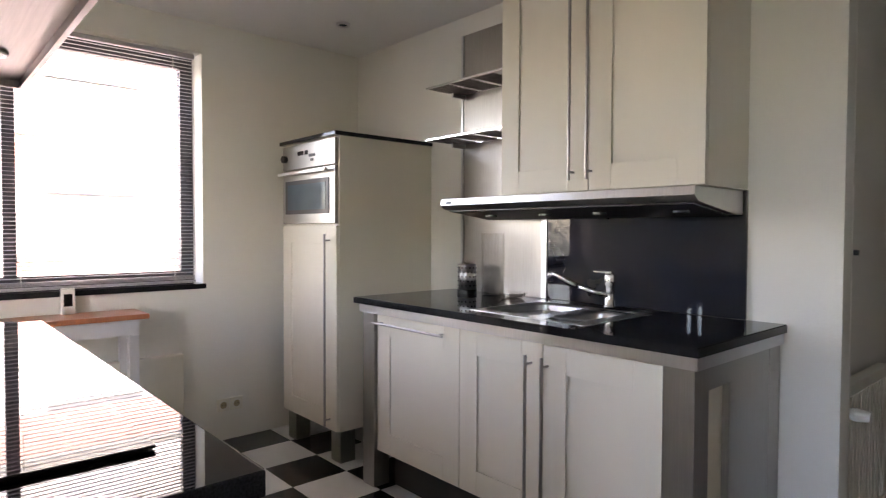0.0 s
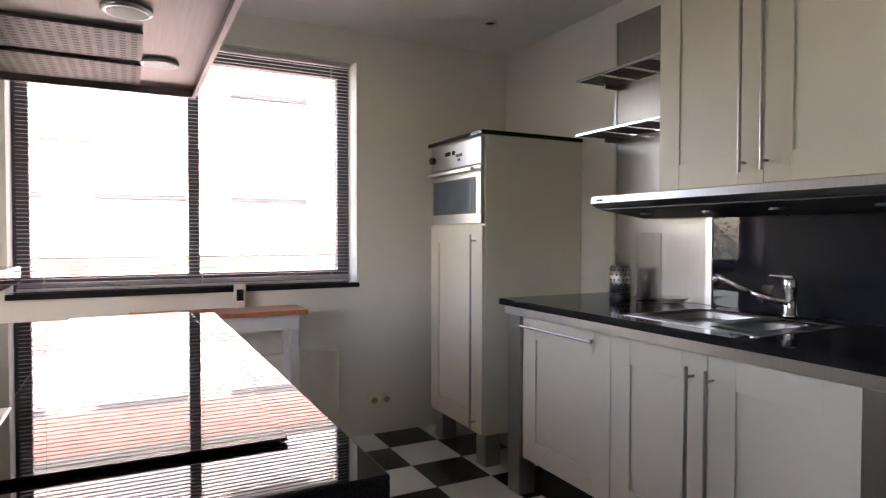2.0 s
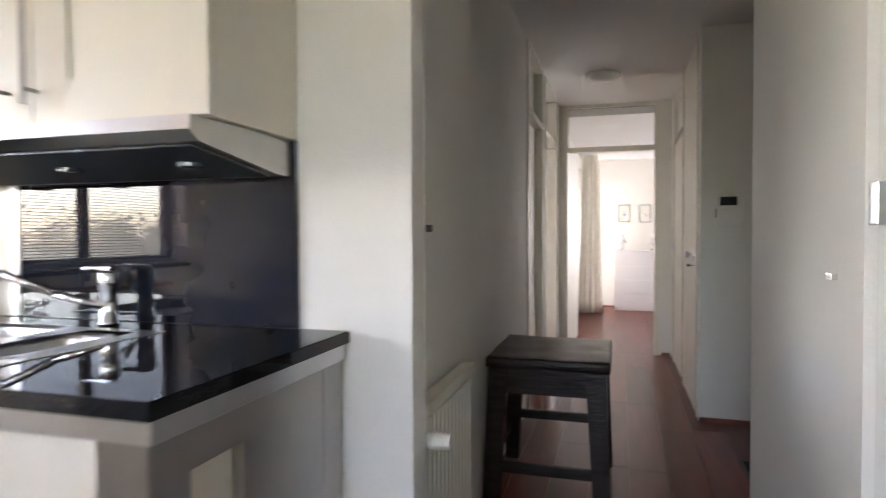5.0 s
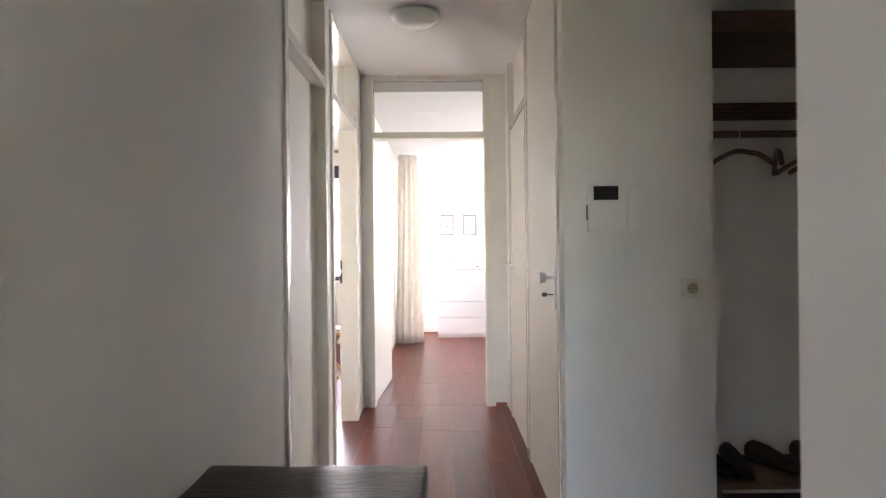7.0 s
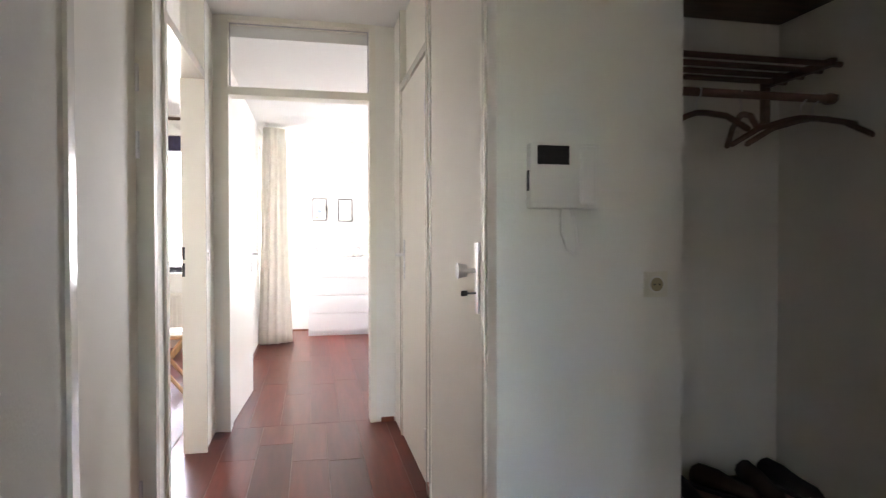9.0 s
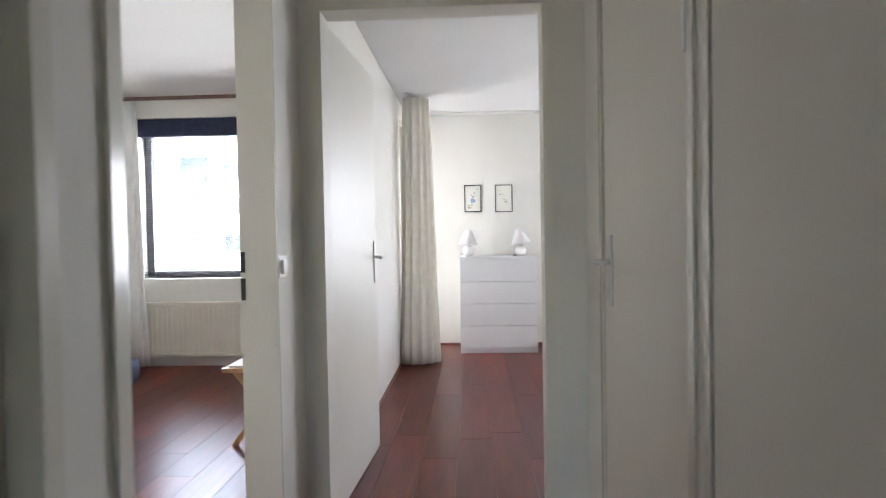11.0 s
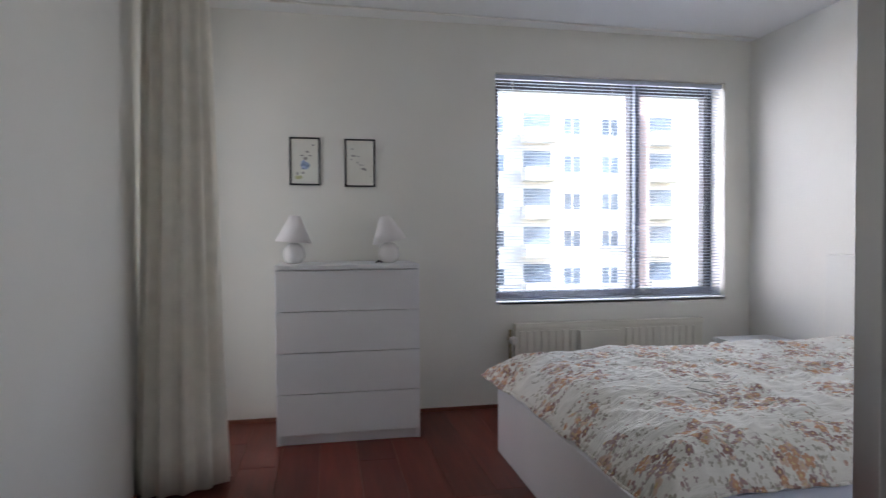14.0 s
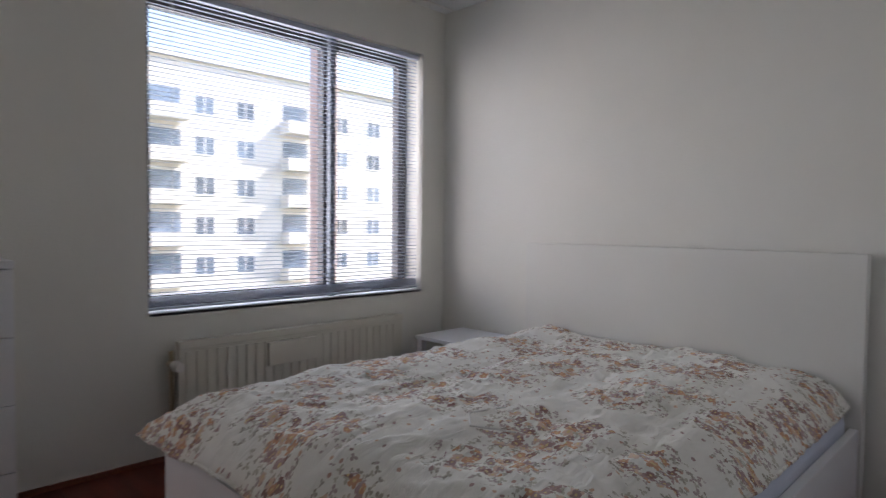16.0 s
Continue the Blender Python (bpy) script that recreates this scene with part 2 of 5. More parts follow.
    # flowers of two sizes
    for scale, seed, gate in ((23, 5.2, 0.80), (33, 8.8, 0.66)):
        d, ang, r1, r2 = cells(scale, seed)
        petal = math_node("MULTIPLY", math_node("ADD", math_node("MULTIPLY", math_node("ABSOLUTE", math_node("COSINE", math_node("MULTIPLY", ang, 2.5))), 0.42), 0.58), 0.44)
        mask = math_node("MULTIPLY", math_node("LESS_THAN", d, petal), math_node("MULTIPLY", bouquet, math_node("LESS_THAN", r1, gate)))
        c = over(c, mask, palette(r2, ((0.66, 0.38, 0.24), (0.36, 0.21, 0.18), (0.74, 0.56, 0.44), (0.46, 0.31, 0.29), (0.52, 0.37, 0.34))))
        c = over(c, math_node("MULTIPLY", mask, math_node("LESS_THAN", d, 0.11)), (0.78, 0.62, 0.33, 1))
    nt.links.new(c, b.inputs["Base Color"])
    # creases running over the cloth
    mp = nt.nodes.new("ShaderNodeMapping")
    mp.inputs["Scale"].default_value = (5, 26, 6)
    mp.inputs["Rotation"].default_value = (0, 0, radians(28))
    nt.links.new(co.outputs["Object"], mp.inputs[0])
    n = nt.nodes.new("ShaderNodeTexNoise")
    n.inputs["Scale"].default_value = 1.0
    n.inputs["Detail"].default_value = 4
    n.inputs["Distortion"].default_value = 1.2
    nt.links.new(mp.outputs[0], n.inputs["Vector"])
    bp = nt.nodes.new("ShaderNodeBump")
    bp.inputs["Strength"].default_value = 0.7
    bp.inputs["Distance"].default_value = 0.02
    nt.links.new(n.outputs["Fac"], bp.inputs["Height"])
    nt.links.new(bp.outputs[0], b.inputs["Normal"])
    return m


M["floral"] = floral()


# ---- building blocks ----
def mesh_of(bm, name, mat, smooth=False):
    me = bpy.data.meshes.new(name)
    bmesh.ops.recalc_face_normals(bm, faces=bm.faces)
    bm.to_mesh(me)
    bm.free()
    if smooth:
        for p in me.polygons:
            p.use_smooth = True
    me.materials.append(M[mat])
    return me


def box(bm, x0, y0, z0, x1, y1, z1, bevel=0.0):
    r = bmesh.ops.create_cube(bm, size=1.0)
    s = Vector((abs(x1 - x0), abs(y1 - y0), abs(z1 - z0)))
    c = Vector(((x0 + x1) / 2, (y0 + y1) / 2, (z0 + z1) / 2))
    for v in r["verts"]:
        v.co = Vector((v.co.x * s.x, v.co.y * s.y, v.co.z * s.z)) + c
    if bevel:
        edges = list({e for v in r["verts"] for e in v.link_edges})
        bmesh.ops.bevel(bm, geom=edges, offset=bevel, segments=2, affect="EDGES", profile=0.6)
    return bm


def B(x0, y0, z0, x1, y1, z1, bevel=0.0):
    return box(bmesh.new(), x0, y0, z0, x1, y1, z1, bevel)


def boxes(*rows, bevel=0.0):
    bm = bmesh.new()
    for r in rows:
        box(bm, *r, bevel=bevel)
    return bm


def rod(bm, a, b, r, r2=None, seg=14):
    a, b = Vector(a), Vector(b)
    d = b - a
    m = Matrix.Translation((a + b) / 2) @ d.to_track_quat("Z", "Y").to_matrix().to_4x4()
    bmesh.ops.create_cone(bm, cap_ends=True, segments=seg, radius1=r, radius2=r if r2 is None else r2, depth=d.length, matrix=m)
    return bm


def R(a, b, r, r2=None, seg=14):
    return rod(bmesh.new(), a, b, r, r2, seg)


def lathe(profile, center, seg=28):
    """Turned shape from (radius, height) pairs."""
    bm = bmesh.new()
    rings = []
    for r, z in profile:
        rings.append([bm.verts.new((center[0] + r * math.cos(2 * math.pi * k / seg), center[1] + r * math.sin(2 * math.pi * k / seg), center[2] + z)) for k in range(seg)])
    for a, b in zip(rings, rings[1:]):
        for k in range(seg):
            bm.faces.new((a[k], a[(k + 1) % seg], b[(k + 1) % seg], b[k]))
    for ring in (rings[0], rings[-1]):
        bm.faces.new(ring)
    return bm


def tube(points, r, seg=10):
    """A bent pipe through a few points."""
    bm = bmesh.new()
    pts = [Vector(p) for p in points]
    for a, b in zip(pts, pts[1:]):
        rod(bm, a, b, r, seg=seg)
    for p in pts:
        bmesh.ops.create_icosphere(bm, subdivisions=1, radius=r * 1.02, matrix=Matrix.Translation(p))
    return bm


def thing(name, base, label, category, group="", kind=""):
    ob = new(name)
    ob.location = base
    ob.empty_display_size = 0.05
    return tagged(ob, label, category, group, kind)


def part(name, bm, mat, parent, label="", smooth=False):
    ob = new(name, mesh_of(bm, name, mat, smooth))
    ob.parent = parent
    base = parent
    while base.parent:
        base = base.parent
    ob.matrix_parent_inverse = Matrix.Translation(-base.location) if parent is base else Matrix.Identity(4)
    return tagged(ob, label) if label else ob


def single(name, bm, mat, label, category, smooth=False, group="", kind=""):
    return tagged(new(name, mesh_of(bm, name, mat, smooth)), label, category, group, kind)


def structure(name, bm, mat, label, category=""):
    return tagged(new(name, mesh_of(bm, name, mat)), label, category or name.split("_")[0], kind="structure")


# ---- plan: hall runs along y, sink wall at y = 0, main levels ----
XW = -3.10            # kitchen window wall
HK, HH, HB = 2.60, 2.58, 2.48
HL, HR = -0.10, 1.025  # hall side walls
YD = 5.01             # bedroom door wall
YF = 9.155            # bedroom window wall
XB = 3.665            # bedroom side wall
XS, YS = 4.4, -4.6    # far sides of the living kitchen
YL = 8.2              # side room window wall
XL = -2.965

# ---- structure ----
def wall_x(x0, x1, y0, y1, h, holes):
    """Wall along y between x0 and x1; holes: (ya, yb, za, zb)."""
    rows, y = [], y0
    for ya, yb, za, zb in sorted(holes):
        if ya > y:
            rows.append((x0, y, 0, x1, ya, h))
        if za > 0:
            rows.append((x0, ya, 0, x1, yb, za))
        if zb < h:
            rows.append((x0, ya, zb, x1, yb, h))
        y = yb
    if y < y1:
        rows.append((x0, y, 0, x1, y1, h))
    return boxes(*rows)


def wall_y(y0, y1, x0, x1, h, holes):
    rows, x = [], x0
    for xa, xb, za, zb in sorted(holes):
        if xa > x:
            rows.append((x, y0, 0, xa, y1, h))
        if za > 0:
            rows.append((xa, y0, 0, xb, y1, za))
        if zb < h:
            rows.append((xa, y0, zb, xb, y1, h))
        x = xb
    if x < x1:
        rows.append((x, y0, 0, x1, y1, h))
    return boxes(*rows)


KW = (-2.98, -1.135, 1.00, 2.41)
BW = (1.80, 3.47, 0.682, 2.18)
LW = (-2.57, -0.65, 0.825, 2.34)
structure("wall_west", wall_x(XW - 0.28, XW, YS - 0.2, 0.1, 2.66, [KW]), "wall", "white plastered kitchen wall with a wide window", "wall")
structure("wall_sink", wall_y(0.0, 0.1, XW, 0.0, 2.66, []), "wall", "white plastered wall behind the sink unit", "wall")
structure("wall_south", wall_y(YS - 0.2, YS, XW, XS, 2.66, [(-2.98, -2.64, 1.45, 1.95), (-0.9, 0.95, 0.80, 2.45)]), "wall", "white plastered wall with a wide and a narrow window", "wall")
structure("wall_east", wall_x(XS, XS + 0.2, YS - 0.2, 0.1, 2.66, []), "wall", "plain white plastered wall", "wall")
structure("wall_entrance", wall_y(0.0, 0.1, 1.09, XS, 2.66, [(1.09, 1.24, 0.0, 2.58)]), "wall", "white plastered wall beside the glass panel", "wall")
structure("floor_kitchen", B(XW - 0.2, YS - 0.1, -0.1, XS + 0.1, 0.05, -0.006), "grout", "grey grout bed under chequered tiles", "floor")
structure("ceiling_kitchen", B(XW - 0.28, YS - 0.2, HK, XS + 0.2, 0.0, HK + 0.12), "ceiling", "white painted kitchen ceiling", "ceiling")

structure("wall_hall_left", B(HL - 0.1, 0.1, 0, HL, 2.70, 2.64), "wall", "white hall wall leading to the doors", "wall")
structure("wall_hall_pier", B(HL - 0.1, 3.56, 0, HL, 3.71, 2.64), "wall", "narrow white wall pier between two doors", "wall")
structure("wall_hall_end", B(HL - 0.1, 4.66, 0, HL, YD, 2.64), "wall", "short white wall beside the bedroom door", "wall")
structure("wall_hall_jamb", B(HL - 0.1, 0.104, 0, 0.0, 0.115, 2.64), "wall", "white edge of the wall opening", "wall")
structure("wall_hall_right", B(1.02, 0.0, 0, 1.09, 1.14, 2.64), "wall", "white hall wall beside the kitchen opening", "wall")
structure("wall_cupboard_pier", B(HR, 3.80, 0, HR + 0.1, 3.85, 2.64), "wall", "narrow white wall pier between two closed doors", "wall")
structure("wall_cupboard_end", B(HR, 4.74, 0, HR + 0.1, YD, 2.64), "wall", "white hall wall beside the toilet door", "wall")
structure("wall_intercom", B(HR, 2.78, 0, 1.64, 2.88, 2.64), "wall", "white wall that carries the intercom", "wall")
structure("wall_alcove_side", B(1.54, 2.88, 0, 1.64, 3.40, 2.64), "wall", "dim white side wall of the coat alcove", "wall")
structure("wall_alcove_back", B(1.64, 3.30, 0, 2.55, 3.40, 2.64), "wall", "dim white back wall of the coat alcove", "wall")
structure("wall_alcove_right", B(2.45, 0.1, 0, 2.55, 3.30, 2.64), "wall", "plain white entrance wall", "wall")
structure("ceiling_alcove", B(1.64, 2.80, 2.11, 2.45, 3.30, 2.2), "rackwood", "low brown ceiling of the coat alcove", "ceiling")
structure("wall_backing", boxes((1.60, 3.40, 0, 1.66, YD, 2.64), (1.125, 3.80, 0, 1.60, 3.85, 2.64)), "wall", "plain inner wall behind the cupboards", "wall")
structure("floor_hall", B(HL - 0.2, 0.05, -0.1, 2.6, YD + 0.05, -0.006), "skirt", "brown underlay below the floorboards", "floor")
structure("ceiling_hall", B(HL - 0.2, 0.0, HH, 2.6, YD + 0.05, HH + 0.12), "ceiling", "white painted hall ceiling", "ceiling")

structure("wall_bedroom_door", wall_y(YD, YD + 0.1, HL - 0.1, XB + 0.2, 2.64, [(-0.05, 0.90, 0, HH)]), "wall", "white wall around the bedroom doorway", "wall")
structure("wall_bedroom_left", wall_x(HL - 0.1, HL, YD + 0.1, YF, 2.64, [(8.36, 8.76, 0.1, 2.3)]), "wall", "white bedroom wall with a narrow balcony window", "wall")
structure("wall_bedroom_window", wall_y(YF, YF + 0.28, HL - 0.1, XB + 0.2, 2.64, [BW]), "wall", "white bedroom wall with a wide window", "wall")
structure("wall_bedroom_right", B(XB, YD + 0.1, 0, XB + 0.2, YF, 2.64), "wall", "plain white bedroom wall", "wall")
structure("floor_bedroom", B(HL - 0.2, YD + 0.05, -0.1, XB + 0.2, YF + 0.1, -0.006), "skirt", "brown underlay below the bedroom floorboards", "floor")
structure("ceiling_bedroom", B(HL - 0.2, YD + 0.1, HB, XB + 0.2, YF + 0.28, HB + 0.16), "ceiling", "white painted bedroom ceiling", "ceiling")

structure("wall_side_room_left", B(XL - 0.2, 2.9, 0, XL, YL, 2.64), "wall", "white side room wall", "wall")
structure("wall_side_room_window", wall_y(YL, YL + 0.28, XL - 0.2, HL - 0.1, 2.64, [LW]), "wall", "white side room wall with a window", "wall")
structure("wall_side_room_back", B(XL - 0.2, 2.8, 0, HL - 0.1, 2.9, 2.64), "wall", "plain white side room wall", "wall")
structure("floor_side_room", B(XL - 0.2, 2.8, -0.1, HL - 0.2, YL + 0.1, -0.006), "skirt", "brown underlay below the side room floorboards", "floor")
structure("ceiling_side_room", B(XL - 0.2, 2.8, 2.56, HL - 0.1, YL + 0.28, 2.68), "ceiling", "white painted side room ceiling", "ceiling")
structure("wall_behind_door", B(HL - 0.5, 2.5, 0, HL - 0.4, 2.8, 2.64), "wall", "plain wall behind the closed door", "wall")

# skirting
structure("baseboard_bedroom", boxes((HL, 6.0, 0, HL + 0.012, YF - 0.002, 0.022), (HL + 0.012, YF - 0.012, 0, XB, YF, 0.022), (XB - 0.012, 6.3, 0, XB, YF - 0.012, 0.022)), "skirt", "narrow brown skirting board", "baseboard")
structure("baseboard_hall", boxes((HR - 0.012, 3.80, 0, HR, 3.85, 0.05), (HR, 2.768, 0, 1.64, 2.78, 0.03), (0.93, YD - 0.012, 0, HR - 0.012, YD, 0.03)), "skirt", "narrow brown skirting board", "baseboard")


# ---- windows with blinds ----
def window_x(name, x, y0, y1, z0, z1, ym, label):
    """Window in a wall across x (view towards -x)."""
    w = thing(name, (x, (y0 + y1) / 2, z0), label, "window", kind="structure")
    f = 0.075
    part("window_frame", boxes((x - 0.06, y0, z0, x, y1, z0 + f), (x - 0.06, y0, z1 - f, x, y1, z1), (x - 0.06, y0, z0 + f, x, y0 + f, z1 - f), (x - 0.06, y1 - f, z0 + f, x, y1, z1 - f), (x - 0.06, ym - 0.03, z0 + f, x, ym + 0.03, z1 - f)), "frame", w)
    for a, b in ((y0 + f, ym - 0.03), (ym + 0.03, y1 - f)):
        p = part("pane", B(x - 0.034, a, z0 + f, x - 0.028, b, z1 - f), "glass", w)
        p.visible_shadow = False
    return w


def window_y(name, y, x0, x1, z0, z1, xm, label, mat="frame"):
    w = thing(name, ((x0 + x1) / 2, y, z0), label, "window", kind="structure")
    f = 0.065
    part("window_frame", boxes((x0, y, z0, x1, y + 0.06, z0 + f), (x0, y, z1 - f, x1, y + 0.06, z1), (x0, y, z0 + f, x0 + f, y + 0.06, z1 - f), (x1 - f, y, z0 + f, x1, y + 0.06, z1 - f), (xm - 0.03, y, z0 + f, xm + 0.03, y + 0.06, z1 - f)), mat, w)
    for a, b in ((x0 + f, xm - 0.03), (xm + 0.03, x1 - f)):
        p = part("pane", B(a, y + 0.028, z0 + f, b, y + 0.034, z1 - f), "glass", w)
        p.visible_shadow = False
    return w


def blind(name, along, at, a0, a1, z0, z1, pitch, tilt, label, mat, packed=0, gap=0):
    """Venetian blind: thin curved slats, head rail, bottom rail and cords. along: 'x' or 'y'."""
    mid = (a0 + a1) / 2
    base = (mid, at, z1) if along == "x" else (at, mid, z1)
    bl = thing(name, base, label, "blind")
    L = a1 - a0

    def place(bm):
        if along == "y":
            for v in bm.verts:
                v.co = Vector((-v.co.y, v.co.x, v.co.z))
        for v in bm.verts:
            v.co += Vector(base)
        return bm

    part("head_rail", place(B(-L / 2, -0.014, -0.028, L / 2, 0.014, 0.0, 0.002)), mat, bl)
    part("bottom_rail", place(B(-L / 2, -0.012, z0 - z1, L / 2, 0.012, z0 - z1 + 0.012, 0.003)), mat, bl)
    bm = bmesh.new()
    w = 0.0125
    pts = [(-w, -0.0015), (-w * 0.4, 0.0009), (w * 0.4, 0.0009), (w, -0.0015)]
    c, s = math.cos(tilt), math.sin(tilt)
    rows = [[bm.verts.new((sx, c * p - s * q, s * p + c * q)) for p, q in pts] for sx in (-L / 2 + 0.004, L / 2 - 0.004)]
    for k in range(3):
        bm.faces.new((rows[0][k], rows[0][k + 1], rows[1][k + 1], rows[1][k]))
    bmesh.ops.solidify(bm, geom=bm.faces[:], thickness=0.0006)
    if along == "y":
        for v in bm.verts:
            v.co = Vector((-v.co.y, v.co.x, v.co.z))
    me = mesh_of(bm, "slat", mat)
    z = z0 + 0.02
    while z < z1 - 0.035:
        ob = new("slat", me)
        ob.parent = bl
        ob.location = (0, 0, z - z1)
        z += pitch * (0.3 if z < z0 + 0.02 + packed * pitch * 0.3 else 1.0)
    for k in range(3):
        u = -L / 2 + 0.12 + k * (L - 0.24) / 2
        part("cord", place(boxes((u - 0.0008, -0.013, z0 - z1 + 0.01, u + 0.0008, -0.0122, -0.02), (u - 0.0008, 0.0122, z0 - z1 + 0.01, u + 0.0008, 0.013, -0.02))), "plastic", bl)
    return bl


window_x("window_1", XW - 0.17, KW[0], KW[1], KW[2], KW[3], -2.09, "wide kitchen window in a dark frame with one mullion")
structure("trim_sill", B(XW - 0.11, KW[0] - 0.01, KW[2] - 0.028, XW + 0.018, KW[1] + 0.012, KW[2] + 0.003, 0.004), "granite", "black stone window sill", "sill")
blind("venetian_blind", "y", XW - 0.055, KW[0] + 0.03, KW[1] - 0.03, KW[2] + 0.012, KW[3] - 0.006, 0.0215, radians(6), "grey metal venetian blind lowered over the kitchen window", "slat", packed=3)
window_y("window_2", YF + 0.16, BW[0], BW[1], BW[2], BW[3], 2.86, "wide bedroom window in a dark frame with one mullion")
blind("venetian_blind", "x", YF + 0.045, BW[0] + 0.008, BW[1] - 0.008, BW[2] + 0.012, BW[3] - 0.004, 0.0215, radians(4), "blue-grey metal venetian blind lowered over the bedroom window", "bluefoil", packed=5)
structure("trim_bedroom_window", B(2.815, YF + 0.065, BW[2] + 0.003, 2.85, YF + 0.10, BW[3]), "greypaint", "grey aluminium post between the two panes", "trim")
structure("trim_bedroom_sill", B(BW[0], YF, BW[2] - 0.012, BW[1], YF + 0.16, BW[2] + 0.002), "white", "thin white window sill", "sill")
window_y("window_3", YL + 0.14, LW[0], LW[1], LW[2], LW[3], -1.6, "side room window in a dark frame")
blind("venetian_blind", "x", YL + 0.05, LW[0] + 0.01, LW[1] - 0.01, LW[2] + 0.012, LW[3] - 0.004, 0.0215, radians(4), "dark blue venetian blind half drawn up over the side room window", "frame", packed=5)
wl = thing("window_4", (HL - 0.1, 8.56, 0.1), "narrow balcony window behind the curtain", "window", kind="structure")
part("window_frame", boxes((HL - 0.1, 8.36, 0.1, HL - 0.05, 8.76, 0.16), (HL - 0.1, 8.36, 2.24, HL - 0.05, 8.76, 2.3), (HL - 0.1, 8.36, 0.16, HL - 0.05, 8.42, 2.24), (HL - 0.1, 8.70, 0.16, HL - 0.05, 8.76, 2.24)), "white", wl)
pn = part("pane", B(HL - 0.078, 8.42, 0.16, HL - 0.072, 8.70, 2.24), "glass", wl)
pn.visible_shadow = False
window_y("window_6", YS - 0.16, -2.98, -2.64, 1.45, 1.95, -2.81, "narrow corner window of the living kitchen", "frame")
window_y("window_5", YS - 0.16, -0.9, 0.95, 0.80, 2.45, 0.02, "wide living room window behind the walker", "white")


# ---- doors and frames ----
def lever(parent, x, y, z, nx, ny, along, mat="alu", plate=0.23):
    """Long plate with a lever; (nx, ny) points away from the leaf, along is the lever's way."""
    px, py = abs(ny), abs(nx)
    p = B(x - px * 0.018 + min(0, nx) * 0.006, y - py * 0.018 + min(0, ny) * 0.006, z - plate * 0.62, x + px * 0.018 + max(0, nx) * 0.006, y + py * 0.018 + max(0, ny) * 0.006, z + plate * 0.38, 0.0025)
    h = part("door_handle", p, mat, parent, "satin metal handle on a long plate")
    bm = R((x, y, z), (x + nx * 0.055, y + ny * 0.055, z), 0.009)
    ex, ey = x + nx * 0.05, y + ny * 0.05
    rod(bm, (ex, ey, z), (ex + along[0] * 0.11, ey + along[1] * 0.11, z), 0.0095)
    part("lever", bm, mat, h, smooth=False)
    return h


def hinge(parent, x, y, z):
    part("hinge", R((x, y, z - 0.05), (x, y, z + 0.05), 0.009), "alu", parent, "satin metal hinge")


# first door on the hall's side, closed
d = thing("door_1", (HL - 0.06, 3.13, 0), "closed cream painted door with a panel above it", "door", kind="structure")
part("frame", boxes((HL - 0.1, 2.70, 0, HL + 0.012, 2.745, HH), (HL - 0.1, 3.515, 0, HL + 0.012, 3.56, HH), (HL - 0.1, 2.745, 2.09, HL + 0.012, 3.515, 2.135), (HL - 0.1, 2.745, HH - 0.03, HL + 0.012, 3.515, HH)), "gloss", d)
part("leaf", B(HL - 0.085, 2.751, 0.008, HL - 0.047, 3.507, 2.084, 0.003), "matt", d)
part("transom_panel", B(HL - 0.075, 2.745, 2.135, HL - 0.06, 3.515, HH - 0.03), "door", d)
for hz in (0.24, 1.55, 1.80):
    hinge(d, HL - 0.044, 3.508, hz)
# side room doorway, its leaf swung into that room
d = thing("door_2", (HL - 0.06, 4.17, 0), "open cream painted doorway to the side room", "door", kind="structure")
part("frame", boxes((HL - 0.115, 3.71, 0, HL + 0.012, 3.755, HH), (HL - 0.115, 4.645, 0, HL + 0.012, 4.66, HH), (HL - 0.115, 3.755, 2.09, HL + 0.012, 4.645, 2.135), (HL - 0.115, 3.755, HH - 0.03, HL + 0.012, 4.645, HH)), "gloss", d)
tp = part("transom_panel", B(HL - 0.075, 3.755, 2.135, HL - 0.067, 4.645, HH - 0.03), "glass", d, "clear glass panel over the doorway")
tp.visible_shadow = False
part("leaf", B(HL - 0.99, 3.755, 0.008, HL - 0.125, 3.793, 2.086, 0.003), "door", d)
part("strike_plate", boxes((HL - 0.113, 4.641, 1.085, HL - 0.098, 4.646, 1.155), (HL - 0.113, 4.641, 0.99, HL - 0.098, 4.646, 1.065)), "dark", d, "dark metal strike plate")
# bedroom door, open against the side wall
d = thing("door_3", (0.4, YD + 0.05, 0), "cream painted bedroom door standing open, glazed panel above", "door", kind="structure")
part("frame", boxes((-0.05, YD - 0.012, 0, -0.008, YD + 0.112, HH), (0.86, YD - 0.012, 0, 0.90, YD + 0.112, HH), (-0.008, YD - 0.012, 2.092, 0.86, YD + 0.112, 2.14), (-0.008, YD - 0.012, HH - 0.03, 0.86, YD + 0.112, HH)), "door", d)
tp = part("transom_panel", B(-0.008, YD + 0.045, 2.14, 0.86, YD + 0.055, HH - 0.03), "glass", d, "clear glass panel over the bedroom door")
tp.visible_shadow = False
# grey strips added for the shadow line along the glazing bead
part("seal", boxes((-0.007, YD + 0.038, 2.141, 0.859, YD + 0.0445, 2.148), (-0.007, YD + 0.038, HH - 0.038, 0.859, YD + 0.0445, HH - 0.031), (-0.007, YD + 0.038, 2.148, 0.0, YD + 0.0445, HH - 0.038), (0.852, YD + 0.038, 2.148, 0.859, YD + 0.0445, HH - 0.038)), "slat", d, "thin grey strips standing in for shade round the panel")
leaf_bm = B(0, 0, 0.008, 0.038, 0.88, 2.088, 0.003)
